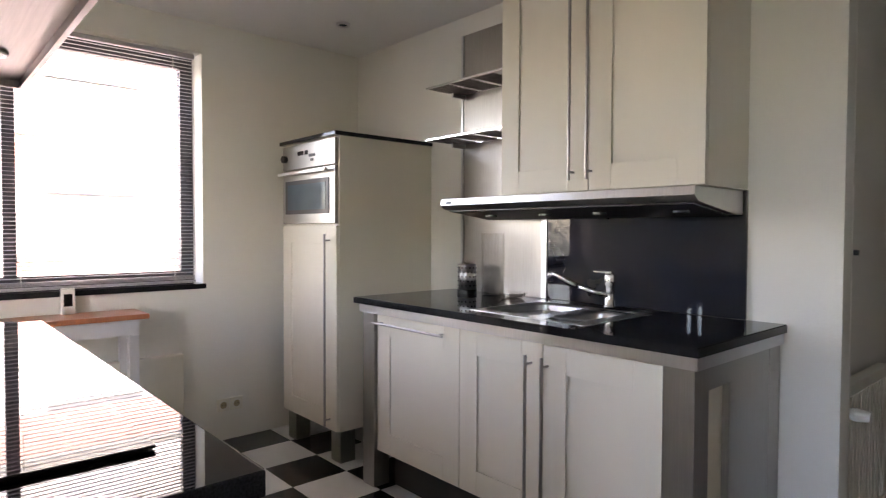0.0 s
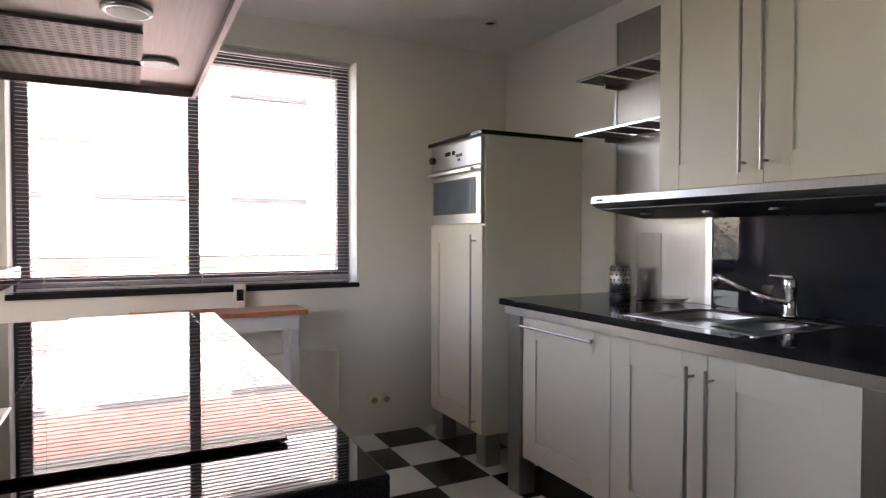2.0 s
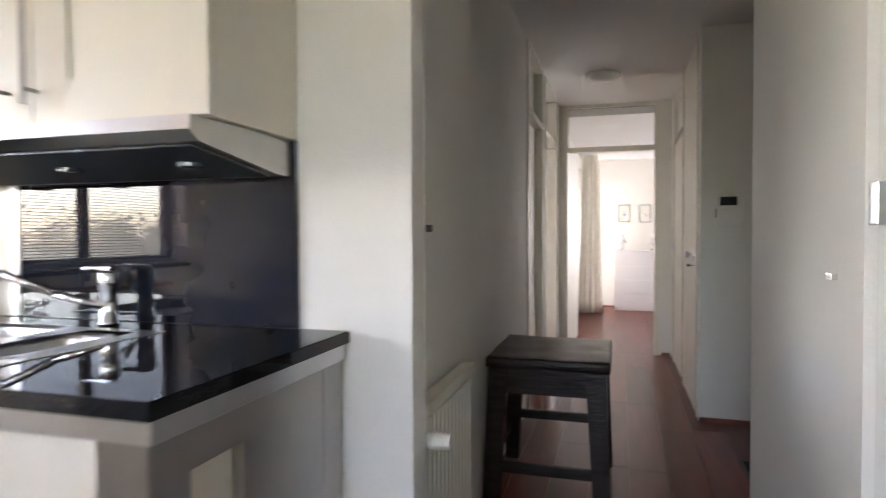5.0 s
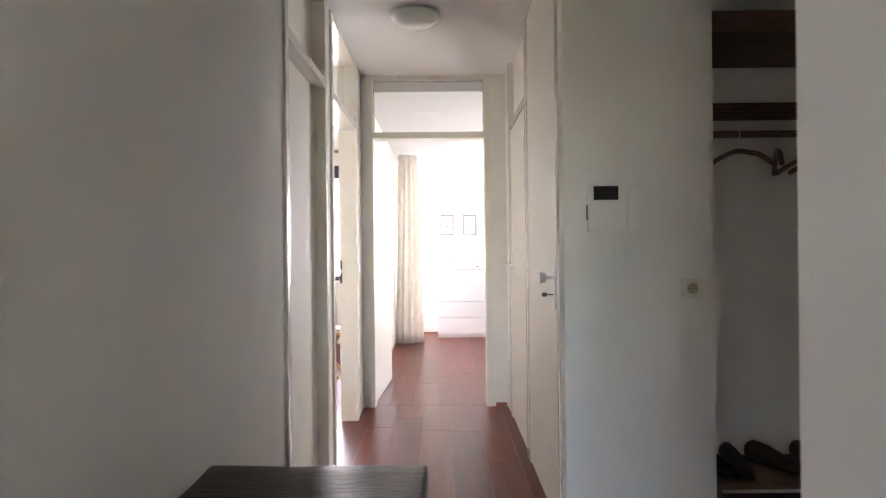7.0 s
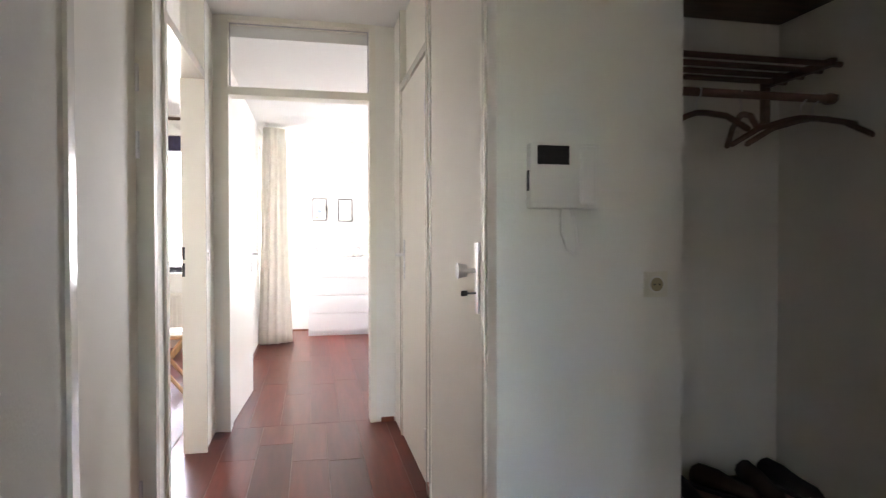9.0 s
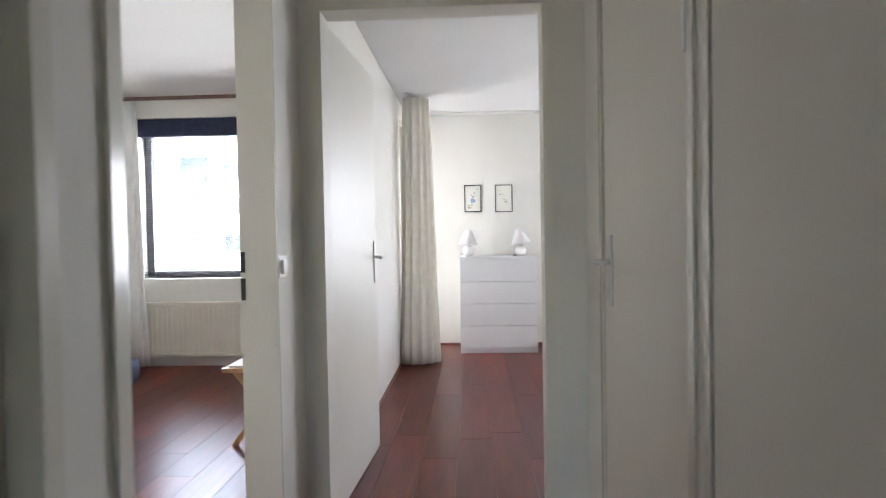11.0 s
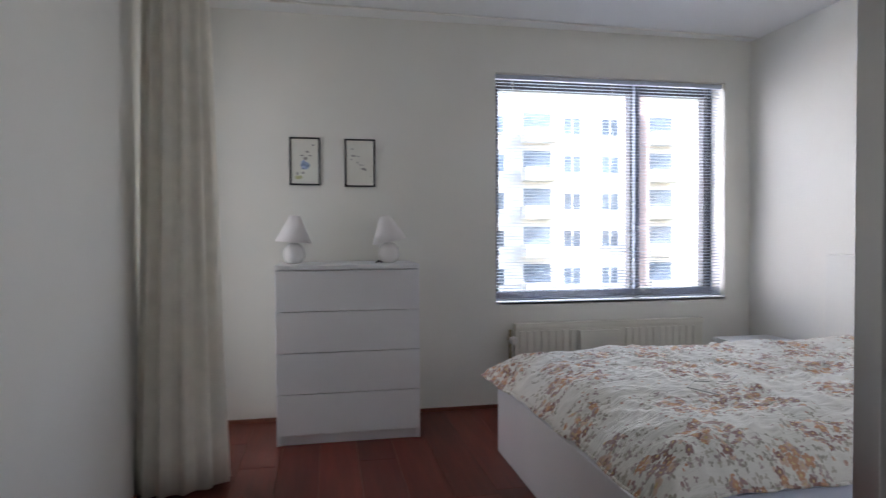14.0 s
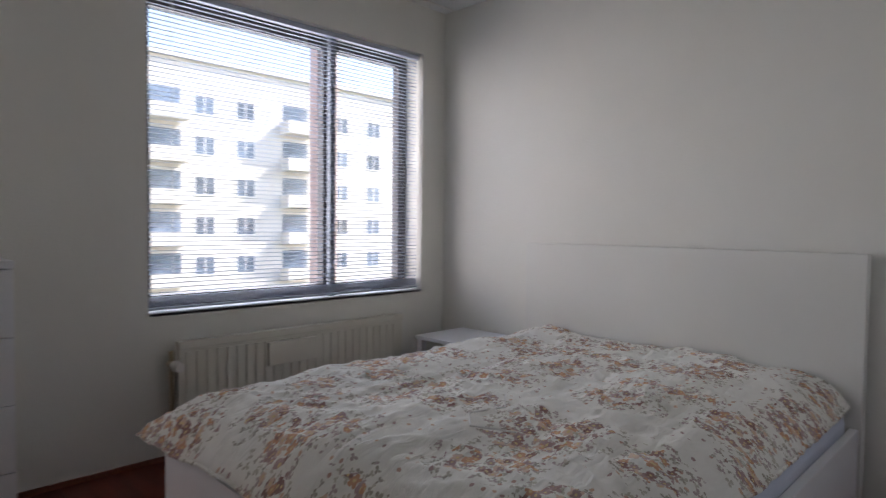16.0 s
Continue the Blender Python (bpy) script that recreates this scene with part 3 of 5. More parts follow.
turn = Matrix.Translation((-0.052, YD + 0.125, 0)) @ Matrix.Rotation(radians(-3.2), 4, "Z")
bmesh.ops.transform(leaf_bm, matrix=turn, verts=leaf_bm.verts)
part("leaf", leaf_bm, "door", d)
lever(d, 0.033, YD + 0.125 + 0.815, 1.085, 1, 0, (0, -1))
# cupboard door and toilet door
d = thing("door_4", (HR + 0.05, 3.34, 0), "closed cream cupboard door with a round knob and a key", "door", kind="structure")
part("frame", boxes((HR - 0.008, 2.885, 0, HR + 0.1, 2.915, HH), (HR - 0.008, 3.77, 0, HR + 0.1, 3.80, HH)), "gloss", d)
part("leaf", B(HR - 0.004, 2.922, 0.008, HR + 0.034, 3.762, HH - 0.028, 0.003), "door", d)
kp = part("lock_plate", B(HR - 0.011, 2.952, 0.955, HR - 0.004, 2.99, 1.185, 0.002), "alu", d, "satin metal lock plate")
part("knob", boxes((HR - 0.05, 2.964, 1.088, HR - 0.011, 2.978, 1.102)), "alu", kp)
part("knob", R((HR - 0.075, 2.971, 1.095), (HR - 0.045, 2.971, 1.095), 0.026, 0.020, 20), "alu", kp, "round satin knob")
part("key", boxes((HR - 0.04, 2.969, 1.018, HR - 0.011, 2.973, 1.024), (HR - 0.062, 2.969, 1.012, HR - 0.04, 2.973, 1.03), bevel=0.001), "dark", kp, "small dark key")
d = thing("door_5", (HR + 0.05, 4.30, 0), "closed cream toilet door with a panel above it", "door", kind="structure")
part("frame", boxes((HR - 0.008, 3.85, 0, HR + 0.1, 3.885, HH), (HR - 0.008, 4.705, 0, HR + 0.1, 4.74, HH), (HR - 0.008, 3.885, 2.09, HR + 0.1, 4.705, 2.13)), "gloss", d)
part("leaf", B(HR + 0.002, 3.892, 0.008, HR + 0.04, 4.699, 2.084, 0.003), "door", d)
part("transom_panel", B(HR + 0.03, 3.885, 2.13, HR + 0.045, 4.705, HH), "door", d)
for hz in (0.24, 1.62, 1.84):
    hinge(d, HR - 0.004, 3.89, hz)
lever(d, HR + 0.002, 4.60, 1.105, -1, 0, (0, -1))


# ---- kitchen: sink unit ----
CZ = 0.98
unit = thing("sink_cabinet", (-1.11, -0.37, 0), "cream sink cabinet with steel posts and long bar handles", "cabinet")
part("carcass", boxes((-1.88, -0.672, 0.20, -0.255, -0.02, 0.904)), "cream", unit)
part("rail", B(-2.015, -0.714, 0.905, -0.185, -0.012, 0.948, 0.002), "steel", unit, "brushed steel rail under the worktop")
for px0, px1, py0, py1 in ((-1.985, -1.885, -0.710, -0.612), (-0.30, -0.195, -0.710, -0.612), (-1.985, -1.885, -0.12, -0.02), (-0.30, -0.195, -0.12, -0.02)):
    part("leg", B(px0, py0, 0, px1, py1, 0.905, 0.002), "darksteel", unit, "square brushed steel post")
part("plinth", B(-1.85, -0.60, 0.0, -0.33, -0.585, 0.19), "dark", unit, "dark recessed plinth")
part("side_panel", B(-0.246, -0.63, 0.10, -0.228, -0.14, 0.83, 0.002), "cream", unit)
part("side_frame", boxes((-0.222, -0.612, 0.828, -0.198, -0.02, 0.905), (-0.222, -0.455, 0.0, -0.198, -0.12, 0.8278)), "darksteel", unit, "wide brushed steel end frame")


def shaker(parent, x0, x1, z0, z1, y, label="cream framed cabinet door", stile=0.105):
    """Framed door front facing -y: a panel that carries its stiles and rails."""
    dr = part("door", B(x0 + stile - 0.006, y + 0.007, z0 + stile - 0.006, x1 - stile + 0.006, y + 0.018, z1 - stile + 0.006), "cream", parent, label)
    for sx0, sx1 in ((x0, x0 + stile), (x1 - stile, x1)):
        part("stile", B(sx0, y, z0, sx1, y + 0.02, z1, 0.0015), "cream", dr)
    for sz0, sz1 in ((z0, z0 + stile), (z1 - stile, z1)):
        part("rail", B(x0 + stile + 0.0004, y, sz0, x1 - stile - 0.0004, y + 0.02, sz1, 0.0015), "cream", dr)
    return dr


def bar(parent, a, b, out, mat="darksteel"):
    """Bar handle from a to b, standing off by out."""
    a, b, out = Vector(a), Vector(b), Vector(out)
    d = (b - a).normalized()
    bm = R(a + out, b + out, 0.0065)
    for p in (a + d * 0.035, b - d * 0.035):
        rod(bm, p, p + out, 0.005, seg=10)
    return part("handle", bm, mat, parent, "slim steel bar handle")


for x0, x1, h in ((-1.878, -1.262, "h"), (-1.258, -0.797, "r"), (-0.793, -0.305, "l")):
    dr = shaker(unit, x0, x1, 0.197, 0.903, -0.694)
    if h == "h":
        bar(dr, (-1.865, -0.694, 0.862), (-1.335, -0.694, 0.862), (0, -0.038, 0))
    elif h == "r":
        bar(dr, (-0.852, -0.694, 0.24), (-0.852, -0.694, 0.855), (0, -0.038, 0))
    else:
        bar(dr, (-0.772, -0.694, 0.24), (-0.772, -0.694, 0.855), (0, -0.038, 0))

top_bm = bmesh.new()
oc = ((-2.05, -0.727), (-0.178, -0.727), (-0.178, -0.004), (-2.05, -0.004))
ic = ((-1.255, -0.62), (-0.66, -0.62), (-0.66, -0.16), (-1.255, -0.16))
ring = {(w, z): [top_bm.verts.new((x, y, z)) for x, y in c] for w, c in (("o", oc), ("i", ic)) for z in (0.948, CZ)}
for k in range(4):
    n = (k + 1) % 4
    for z in (0.948, CZ):
        top_bm.faces.new((ring["o", z][k], ring["o", z][n], ring["i", z][n], ring["i", z][k]))
    for w in "oi":
        top_bm.faces.new((ring[w, 0.948][k], ring[w, 0.948][n], ring[w, CZ][n], ring[w, CZ][k]))
bmesh.ops.bevel(top_bm, geom=[e for e in top_bm.edges if e.verts[0] in ring["o", CZ] and e.verts[1] in ring["o", CZ]], offset=0.003, segments=2, affect="EDGES")
worktop = single("worktop", top_bm, "granite", "polished black stone worktop on the sink cabinet", "worktop")


def rounded_ring(cx, cy, wx, wy, r, n=6):
    pts = []
    for qx, qy, a0 in ((1, 1, 0), (-1, 1, 90), (-1, -1, 180), (1, -1, 270)):
        for k in range(n + 1):
            a = radians(a0 + 90 * k / n)
            pts.append((cx + qx * (wx / 2 - r) + r * math.cos(a), cy + qy * (wy / 2 - r) + r * math.sin(a)))
    return pts


def bowl(cx, cy, wx, wy, r, z, depth):
    bm = bmesh.new()
    rings = []
    for grow, dz in ((0.022, 0.003), (0.0, 0.005), (-0.006, -0.01), (-0.012, -depth * 0.8), (-0.05, -depth), (-0.12, -depth - 0.004)):
        rr = max(0.012, r + grow)
        rings.append([bm.verts.new((x, y, z + dz)) for x, y in rounded_ring(cx, cy, wx + 2 * grow, wy + 2 * grow, min(rr, min(wx, wy) / 2 + grow - 0.001))])
    for a, b in zip(rings, rings[1:]):
        n = len(a)
        for k in range(n):
            bm.faces.new((a[k], a[(k + 1) % n], b[(k + 1) % n], b[k]))
    bm.faces.new(rings[-1])
    return bm


sink = thing("sink", (-0.98, -0.4, CZ - 0.17), "brushed steel sink with a large and a small bowl", "sink")
part("bowl", bowl(-1.085, -0.385, 0.30, 0.42, 0.07, CZ, 0.16), "steel", sink, smooth=True)
part("bowl", bowl(-0.79, -0.40, 0.16, 0.30, 0.06, CZ, 0.11), "steel", sink, smooth=True)
part("deck", boxes((-1.262, -0.632, CZ, -1.235, -0.15, CZ + 0.002), (-1.235, -0.632, CZ, -0.652, -0.595, CZ + 0.002), (-1.235, -0.175, CZ, -0.652, -0.15, CZ + 0.002), (-0.71, -0.595, CZ, -0.652, -0.175, CZ + 0.002), (-0.948, -0.595, CZ, -0.87, -0.175, CZ + 0.002)), "steel", sink)
part("overflow", boxes(*[(-0.95 + 0.014 * k, -0.1785, CZ - 0.05, -0.944 + 0.014 * k, -0.177, CZ - 0.025) for k in range(3)]), "dark", sink, "dark overflow slots")

tap = thing("kitchen_tap", (-0.90, -0.085, CZ), "chrome mixer tap with a long slanting spout", "tap")
part("body", lathe([(0.030, 0), (0.030, 0.008), (0.024, 0.014), (0.024, 0.10), (0.027, 0.105), (0.027, 0.15), (0.022, 0.158)], (-0.90, -0.085, CZ)), "chrome", tap, smooth=True)
part("spout", tube([(-0.90, -0.10, CZ + 0.055), (-1.02, -0.16, CZ + 0.095), (-1.12, -0.23, CZ + 0.155), (-1.135, -0.24, CZ + 0.14)], 0.012), "chrome", tap, smooth=True)
part("lever", boxes((-0.985, -0.098, CZ + 0.158, -0.885, -0.072, CZ + 0.168), bevel=0.004), "chrome", tap)

# splash panels, shelf panel
single("splash_panel", B(-1.32, -0.014, CZ + 0.001, -0.328, -0.002, 1.495, 0.001), "blackglass", "glossy black glass panel behind the sink", "panel")
steel = thing("steel_panel", (-1.65, -0.01, CZ), "tall brushed steel panel with a vertical seam", "panel")
part("sheet", B(-1.955, -0.012, CZ + 0.001, -1.362, -0.002, 2.485, 0.001), "darksteel", steel)
part("edge_strip", B(-1.975, -0.018, CZ + 0.001, -1.957, -0.002, 2.485, 0.001), "alu", steel)
part("edge_strip", B(-1.360, -0.018, CZ + 0.001, -1.324, -0.002, 1.44, 0.001), "alu", steel)


def wire_shelf(z):
    sh = thing("wire_shelf", (-1.65, -0.14, z), "perforated steel rack shelf on the steel panel", "shelf", group="rack shelves")
    part("frame", boxes((-1.98, -0.285, z - 0.005, -1.33, -0.275, z + 0.005), (-1.98, -0.03, z - 0.005, -1.33, -0.02, z + 0.005), (-1.98, -0.275, z - 0.005, -1.97, -0.03, z + 0.005), (-1.34, -0.275, z - 0.005, -1.33, -0.03, z + 0.005)), "chrome", sh)
    for x0, x1 in ((-1.96, -1.82), (-1.79, -1.65), (-1.62, -1.48)):
        for k in range(12):
            part("grid_bar", boxes((x0 + 0.0115 * k, -0.275, z - 0.003, x0 + 0.0115 * k + 0.004, -0.03, z + 0.001)), "filter", sh)
        for k in range(8):
            part("grid_bar", boxes((x0, -0.26 + 0.03 * k, z - 0.002, x1, -0.256 + 0.03 * k, z + 0.002)), "filter", sh)
    for x in (-1.94, -1.38):
        part("bracket", boxes((x - 0.006, -0.12, z - 0.03, x + 0.006, -0.018, z - 0.005)), "steel", sh)


wire_shelf(2.135)
wire_shelf(1.845)

# wall cabinet and slim hood below it
up = thing("wall_cabinet", (-0.82, -0.19, 1.495), "tall cream wall cabinet with two doors and bar handles", "cabinet")
part("body", B(-1.312, -0.352, 1.497, -0.330, -0.004, 2.56, 0.002), "cream", up)
for x0, x1, hx in ((-1.312, -0.823, -0.897), (-0.820, -0.330, -0.818 + 0.01)):
    dr = shaker(up, x0, x1, 1.50, 2.56, -0.375)
    bar(dr, (hx, -0.375, 1.545), (hx, -0.375, 2.36), (0, -0.036, 0))
hood_bm = bmesh.new()
prof = [(-0.004, 1.494), (-0.415, 1.494), (-0.42, 1.462), (-0.39, 1.440), (-0.08, 1.398), (-0.004, 1.398)]
ends = [[hood_bm.verts.new((x, y, z)) for y, z in prof] for x in (-1.70, -0.345)]
for a in range(len(prof)):
    b = (a + 1) % len(prof)
    hood_bm.faces.new((ends[0][a], ends[0][b], ends[1][b], ends[1][a]))
hood_bm.faces.new(ends[0])
hood_bm.faces.new(ends[1])
slim = thing("slim_hood", (-0.95, -0.25, 1.40), "flat steel light hood with a dark underside and spots", "hood")
part("body", hood_bm, "steel", slim)
under = boxes((-1.67, -0.385, 1.425, -0.365, -0.09, 1.43))
sh = Matrix.Translation((0, -0.385, 1.434)) @ Matrix.Rotation(radians(-7.7), 4, "X") @ Matrix.Translation((0, 0.385, -1.43))
bmesh.ops.transform(under, matrix=sh @ Matrix.Translation((0, 0, 0.002)), verts=under.verts)
part("underside", under, "dark", slim, "dark underside")
for x in (-1.50, -1.15, -0.85, -0.48):
    part("spot", R((x, -0.25, 1.413), (x, -0.25, 1.404), 0.03, seg=20), "ovenglass", slim, "small round spot")
part("switch", B(-1.66, -0.4225, 1.470, -1.62, -0.4165, 1.480), "dark", slim)

# things on the worktop
can = thing("utensil_holder", (-1.80, -0.13, CZ), "perforated steel utensil holder with a dark base", "holder")
part("cup", lathe([(0.052, 0.02), (0.052, 0.165), (0.049, 0.165), (0.049, 0.03)], (-1.80, -0.13, CZ)), "alu", can, smooth=True)
part("base", lathe([(0.055, 0.0), (0.055, 0.022), (0.04, 0.024)], (-1.80, -0.13, CZ)), "dark", can)
hol = bmesh.new()
for r_ in range(5):
    for k in range(14):
        a = 2 * math.pi * k / 14 + r_ * 0.22
        rod(hol, (-1.80 + 0.0505 * math.cos(a), -0.13 + 0.0505 * math.sin(a), CZ + 0.045 + 0.025 * r_), (-1.80 + 0.053 * math.cos(a), -0.13 + 0.053 * math.sin(a), CZ + 0.045 + 0.025 * r_), 0.005, seg=8)
part("holes", hol, "dark", can)
single("glass_jar", lathe([(0.060, 0.0), (0.063, 0.006), (0.063, 0.34), (0.060, 0.34), (0.059, 0.012), (0.01, 0.010)], (-1.60, -0.13, CZ)), "glass", "tall clear glass cylinder standing on the worktop", "jar", smooth=True)
single("glass_dish", lathe([(0.04, 0.0), (0.055, 0.004), (0.085, 0.03), (0.082, 0.031), (0.05, 0.008), (0.01, 0.006)], (-1.46, -0.13, CZ)), "glass", "small clear glass dish on the worktop", "dish", smooth=True)

# ---- tall oven cabinet ----
tall = thing("oven_cabinet", (-2.58, -0.36, 0), "tall cream cabinet with a built-in oven and dark top", "cabinet")
TX0, TX1, TY = -2.905, -2.262, -0.70
part("body", boxes((TX0, TY + 0.02, 0.185, TX1, -0.004, 1.865), bevel=0.002), "cream", tall)
part("top", B(TX0 - 0.015, TY - 0.015, 1.865, TX1 + 0.012, -0.004, 1.888, 0.003), "granite", tall, "thin dark stone top")
dr = shaker(tall, TX0 + 0.003, TX1 - 0.003, 0.19, 1.36, TY)
bar(dr, (-2.335, TY, 0.215), (-2.335, TY, 1.31), (0, -0.036, 0))
for px in (TX0 + 0.01, TX1 - 0.11):
    part("leg", B(px, TY + 0.03, 0, px + 0.10, TY + 0.13, 0.185, 0.002), "darksteel", tall)
    part("leg", B(px, -0.13, 0, px + 0.10, -0.03, 0.185, 0.002), "darksteel", tall)
oven = thing("oven", (-2.58, -0.36, 1.385), "stainless built-in oven with a dark window", "oven")
part("front", B(TX0 + 0.012, TY - 0.004, 1.372, TX1 - 0.012, TY + 0.018, 1.70, 0.003), "darksteel", oven)
part("control_panel", B(TX0 + 0.012, TY - 0.004, 1.705, TX1 - 0.012, TY + 0.018, 1.855, 0.003), "darksteel", oven)
part("window", B(TX0 + 0.05, TY - 0.008, 1.43, TX1 - 0.07, TY - 0.005, 1.635, 0.001), "dark", oven, "black window surround")
part("glass", B(TX0 + 0.085, TY - 0.0105, 1.455, TX1 - 0.105, TY - 0.0085, 1.61), "ovenglass", oven)
part("handle", boxes((TX0 + 0.03, TY - 0.05, 1.668, TX1 - 0.05, TY - 0.03, 1.685), (TX0 + 0.07, TY - 0.03, 1.670, TX0 + 0.09, TY - 0.004, 1.683), (TX1 - 0.11, TY - 0.03, 1.670, TX1 - 0.09, TY - 0.004, 1.683), bevel=0.002), "alu", oven)
part("knob", R((-2.85, TY - 0.03, 1.775), (-2.85, TY - 0.004, 1.775), 0.022, seg=20), "dark", oven)
part("display", boxes((-2.70, TY - 0.006, 1.785, -2.63, TY - 0.0045, 1.81), (-2.61, TY - 0.006, 1.785, -2.575, TY - 0.0045, 1.81)), "screen", oven)
part("button", boxes((-2.56, TY - 0.008, 1.768, -2.53, TY - 0.0045, 1.785), (-2.52, TY - 0.008, 1.768, -2.49, TY - 0.0045, 1.785), (-2.54, TY - 0.008, 1.742, -2.51, TY - 0.0045, 1.757)), "dark", oven)

# ---- island, raised slab, screen ----
isl = thing("kitchen_island", (-1.05, -2.55, 0), "black topped kitchen island with cream fronts", "island")
part("body", B(-1.92, -2.98, 0.10, -0.20, -2.19, 0.956, 0.003), "cream", isl)
part("plinth", B(-1.86, -2.93, 0.0, -0.26, -2.25, 0.10), "dark", isl)
part("top", B(-1.99, -3.05, 0.956, -0.125, -2.128, 0.994, 0.003), "granite", isl, "polished black stone top")
hob = thing("hob", (-1.13, -2.42, 0.9945), "dark ceramic glass hob lying on the island top", "hob")
part("glass", B(-1.96, -2.625, 0.9975, -0.305, -2.22, 1.003, 0.0015), "satinblack", hob)
part("tray", B(-1.95, -2.615, 0.9945, -0.315, -2.23, 0.9972), "rackwood", hob, "dark brown tray under the glass")
scr = thing("bar_screen", (-0.4, -2.66, 0.992), "dark glossy glass upstand with a raised stone shelf on the island", "upstand")
part("upstand", B(-0.66, -2.66, 0.992, -0.14, -2.632, 1.222, 0.002), "blackglass", scr)
part("foot_rail", B(-0.675, -2.672, 0.992, -0.13, -2.615, 1.006, 0.002), "alu", scr, "slim metal foot rail")
part("shelf", B(-0.685, -2.90, 1.222, -0.11, -2.60, 1.252, 0.003), "granite", scr, "polished black stone shelf")

# ---- hood over the island ----
hd = thing("island_hood", (-0.85, -2.65, 1.715), "large steel cooker hood with perforated filters hanging over the island", "hood")
HX0, HX1, HY0, HY1 = -1.36, -0.30, -3.05, -2.25
part("rim", boxes((HX0, HY1 - 0.012, 1.715, HX1, HY1, 1.775), (HX0, HY0, 1.715, HX1, HY0 + 0.012, 1.775), (HX0, HY0 + 0.012, 1.715, HX0 + 0.012, HY1 - 0.012, 1.775), (HX1 - 0.012, HY0 + 0.012, 1.715, HX1, HY1 - 0.012, 1.775), bevel=0.001), "hoodsteel", hd)
part("underside", B(HX0 + 0.012, HY0 + 0.012, 1.735, HX1 - 0.012, HY1 - 0.012, 1.745), "hoodsteel", hd)
can_bm = bmesh.new()
lo_ = [can_bm.verts.new(p) for p in ((HX0, HY0, 1.775), (HX1, HY0, 1.775), (HX1, HY1, 1.775), (HX0, HY1, 1.775))]
hi_ = [can_bm.verts.new(p) for p in ((-1.0, -2.85, 2.02), (-0.66, -2.85, 2.02), (-0.66, -2.45, 2.02), (-1.0, -2.45, 2.02))]
for k in range(4):
    can_bm.faces.new((lo_[k], lo_[(k + 1) % 4], hi_[(k + 1) % 4], hi_[k]))
can_bm.faces.new(hi_)
part("canopy", can_bm, "steel", hd)
part("duct", B(-0.99, -2.84, 2.02, -0.67, -2.46, HK - 0.002), "steel", hd)
for fx0, fx1 in ((-1.31, -1.09), (-1.04, -0.82), (-0.58, -0.38)):
    fl = part("filter", B(fx0, -3.0, 1.727, fx1, -2.40, 1.7345, 0.001), "filter", hd, "perforated metal grease filter")
    rows = []
    for a in range(11):
        for b in range(26):
            u, v = fx0 + 0.012 + a * 0.0195, -2.985 + b * 0.0225
            rows.append((u, v, 1.7262, u + 0.010, v + 0.012, 1.7268))
    vs, fs = [], []
    for x0, y0, z0, x1, y1, z1 in rows:
        n = len(vs)
        vs += [(x0, y0, z0), (x1, y0, z0), (x1, y1, z0), (x0, y1, z0)]
        fs.append((n, n + 1, n + 2, n + 3))
    me = bpy.data.meshes.new("holes")
    me.from_pydata(vs, [], fs)
    me.materials.append(M["dark"])
    ho = new("perforation", me)
    ho.parent = fl
for lx, ly in ((-0.70, -2.43), (-1.065, -2.36)):
    sp = part("spot", lathe([(0.045, 0.0), (0.045, -0.006), (0.036, -0.008), (0.034, -0.004)], (lx, ly, 1.735)), "alu", hd, "round recessed spot", smooth=True)
    part("lens", R((lx, ly, 1.727), (lx, ly, 1.7305), 0.034, seg=20), "lampglass", sp)

# ---- console table, thermostat, sockets, radiator ----
tb = thing("console_table", (-2.97, -1.97, 0), "white side table with an orange-brown wooden top", "table")
part("tabletop", B(-3.08, -2.44, 0.855, -2.80, -1.53, 0.882, 0.004), "orangewood", tb, "orange varnished wooden top")
part("apron", B(-3.06, -2.40, 0.77, -2.83, -1.575, 0.855), "white", tb)
for ly in (-2.40, -1.625):
    for lx in (-3.06, -2.88):
        part("leg", B(lx, ly, 0, lx + 0.05, ly + 0.05, 0.77, 0.003), "white", tb)
clk = thing("thermostat", (-3.04, -1.86, 0.882), "small white desk thermostat with a grey display", "thermostat")
part("case", B(-3.055, -1.90, 0.882, -3.03, -1.835, 1.02, 0.006), "plastic", clk)
part("display", B(-3.0295, -1.887, 0.925, -3.028, -1.848, 0.99), "screen", clk)
wr = thing("radiator", (XW + 0.05, -1.9, 0.13), "flat white radiator on the wall below the window", "radiator")
part("panel", B(XW + 0.03, -2.75, 0.13, XW + 0.075, -1.28, 0.595, 0.006), "radiator", wr)
part("grille", B(XW + 0.002, -2.74, 0.575, XW + 0.03, -1.29, 0.59), "radiator", wr)


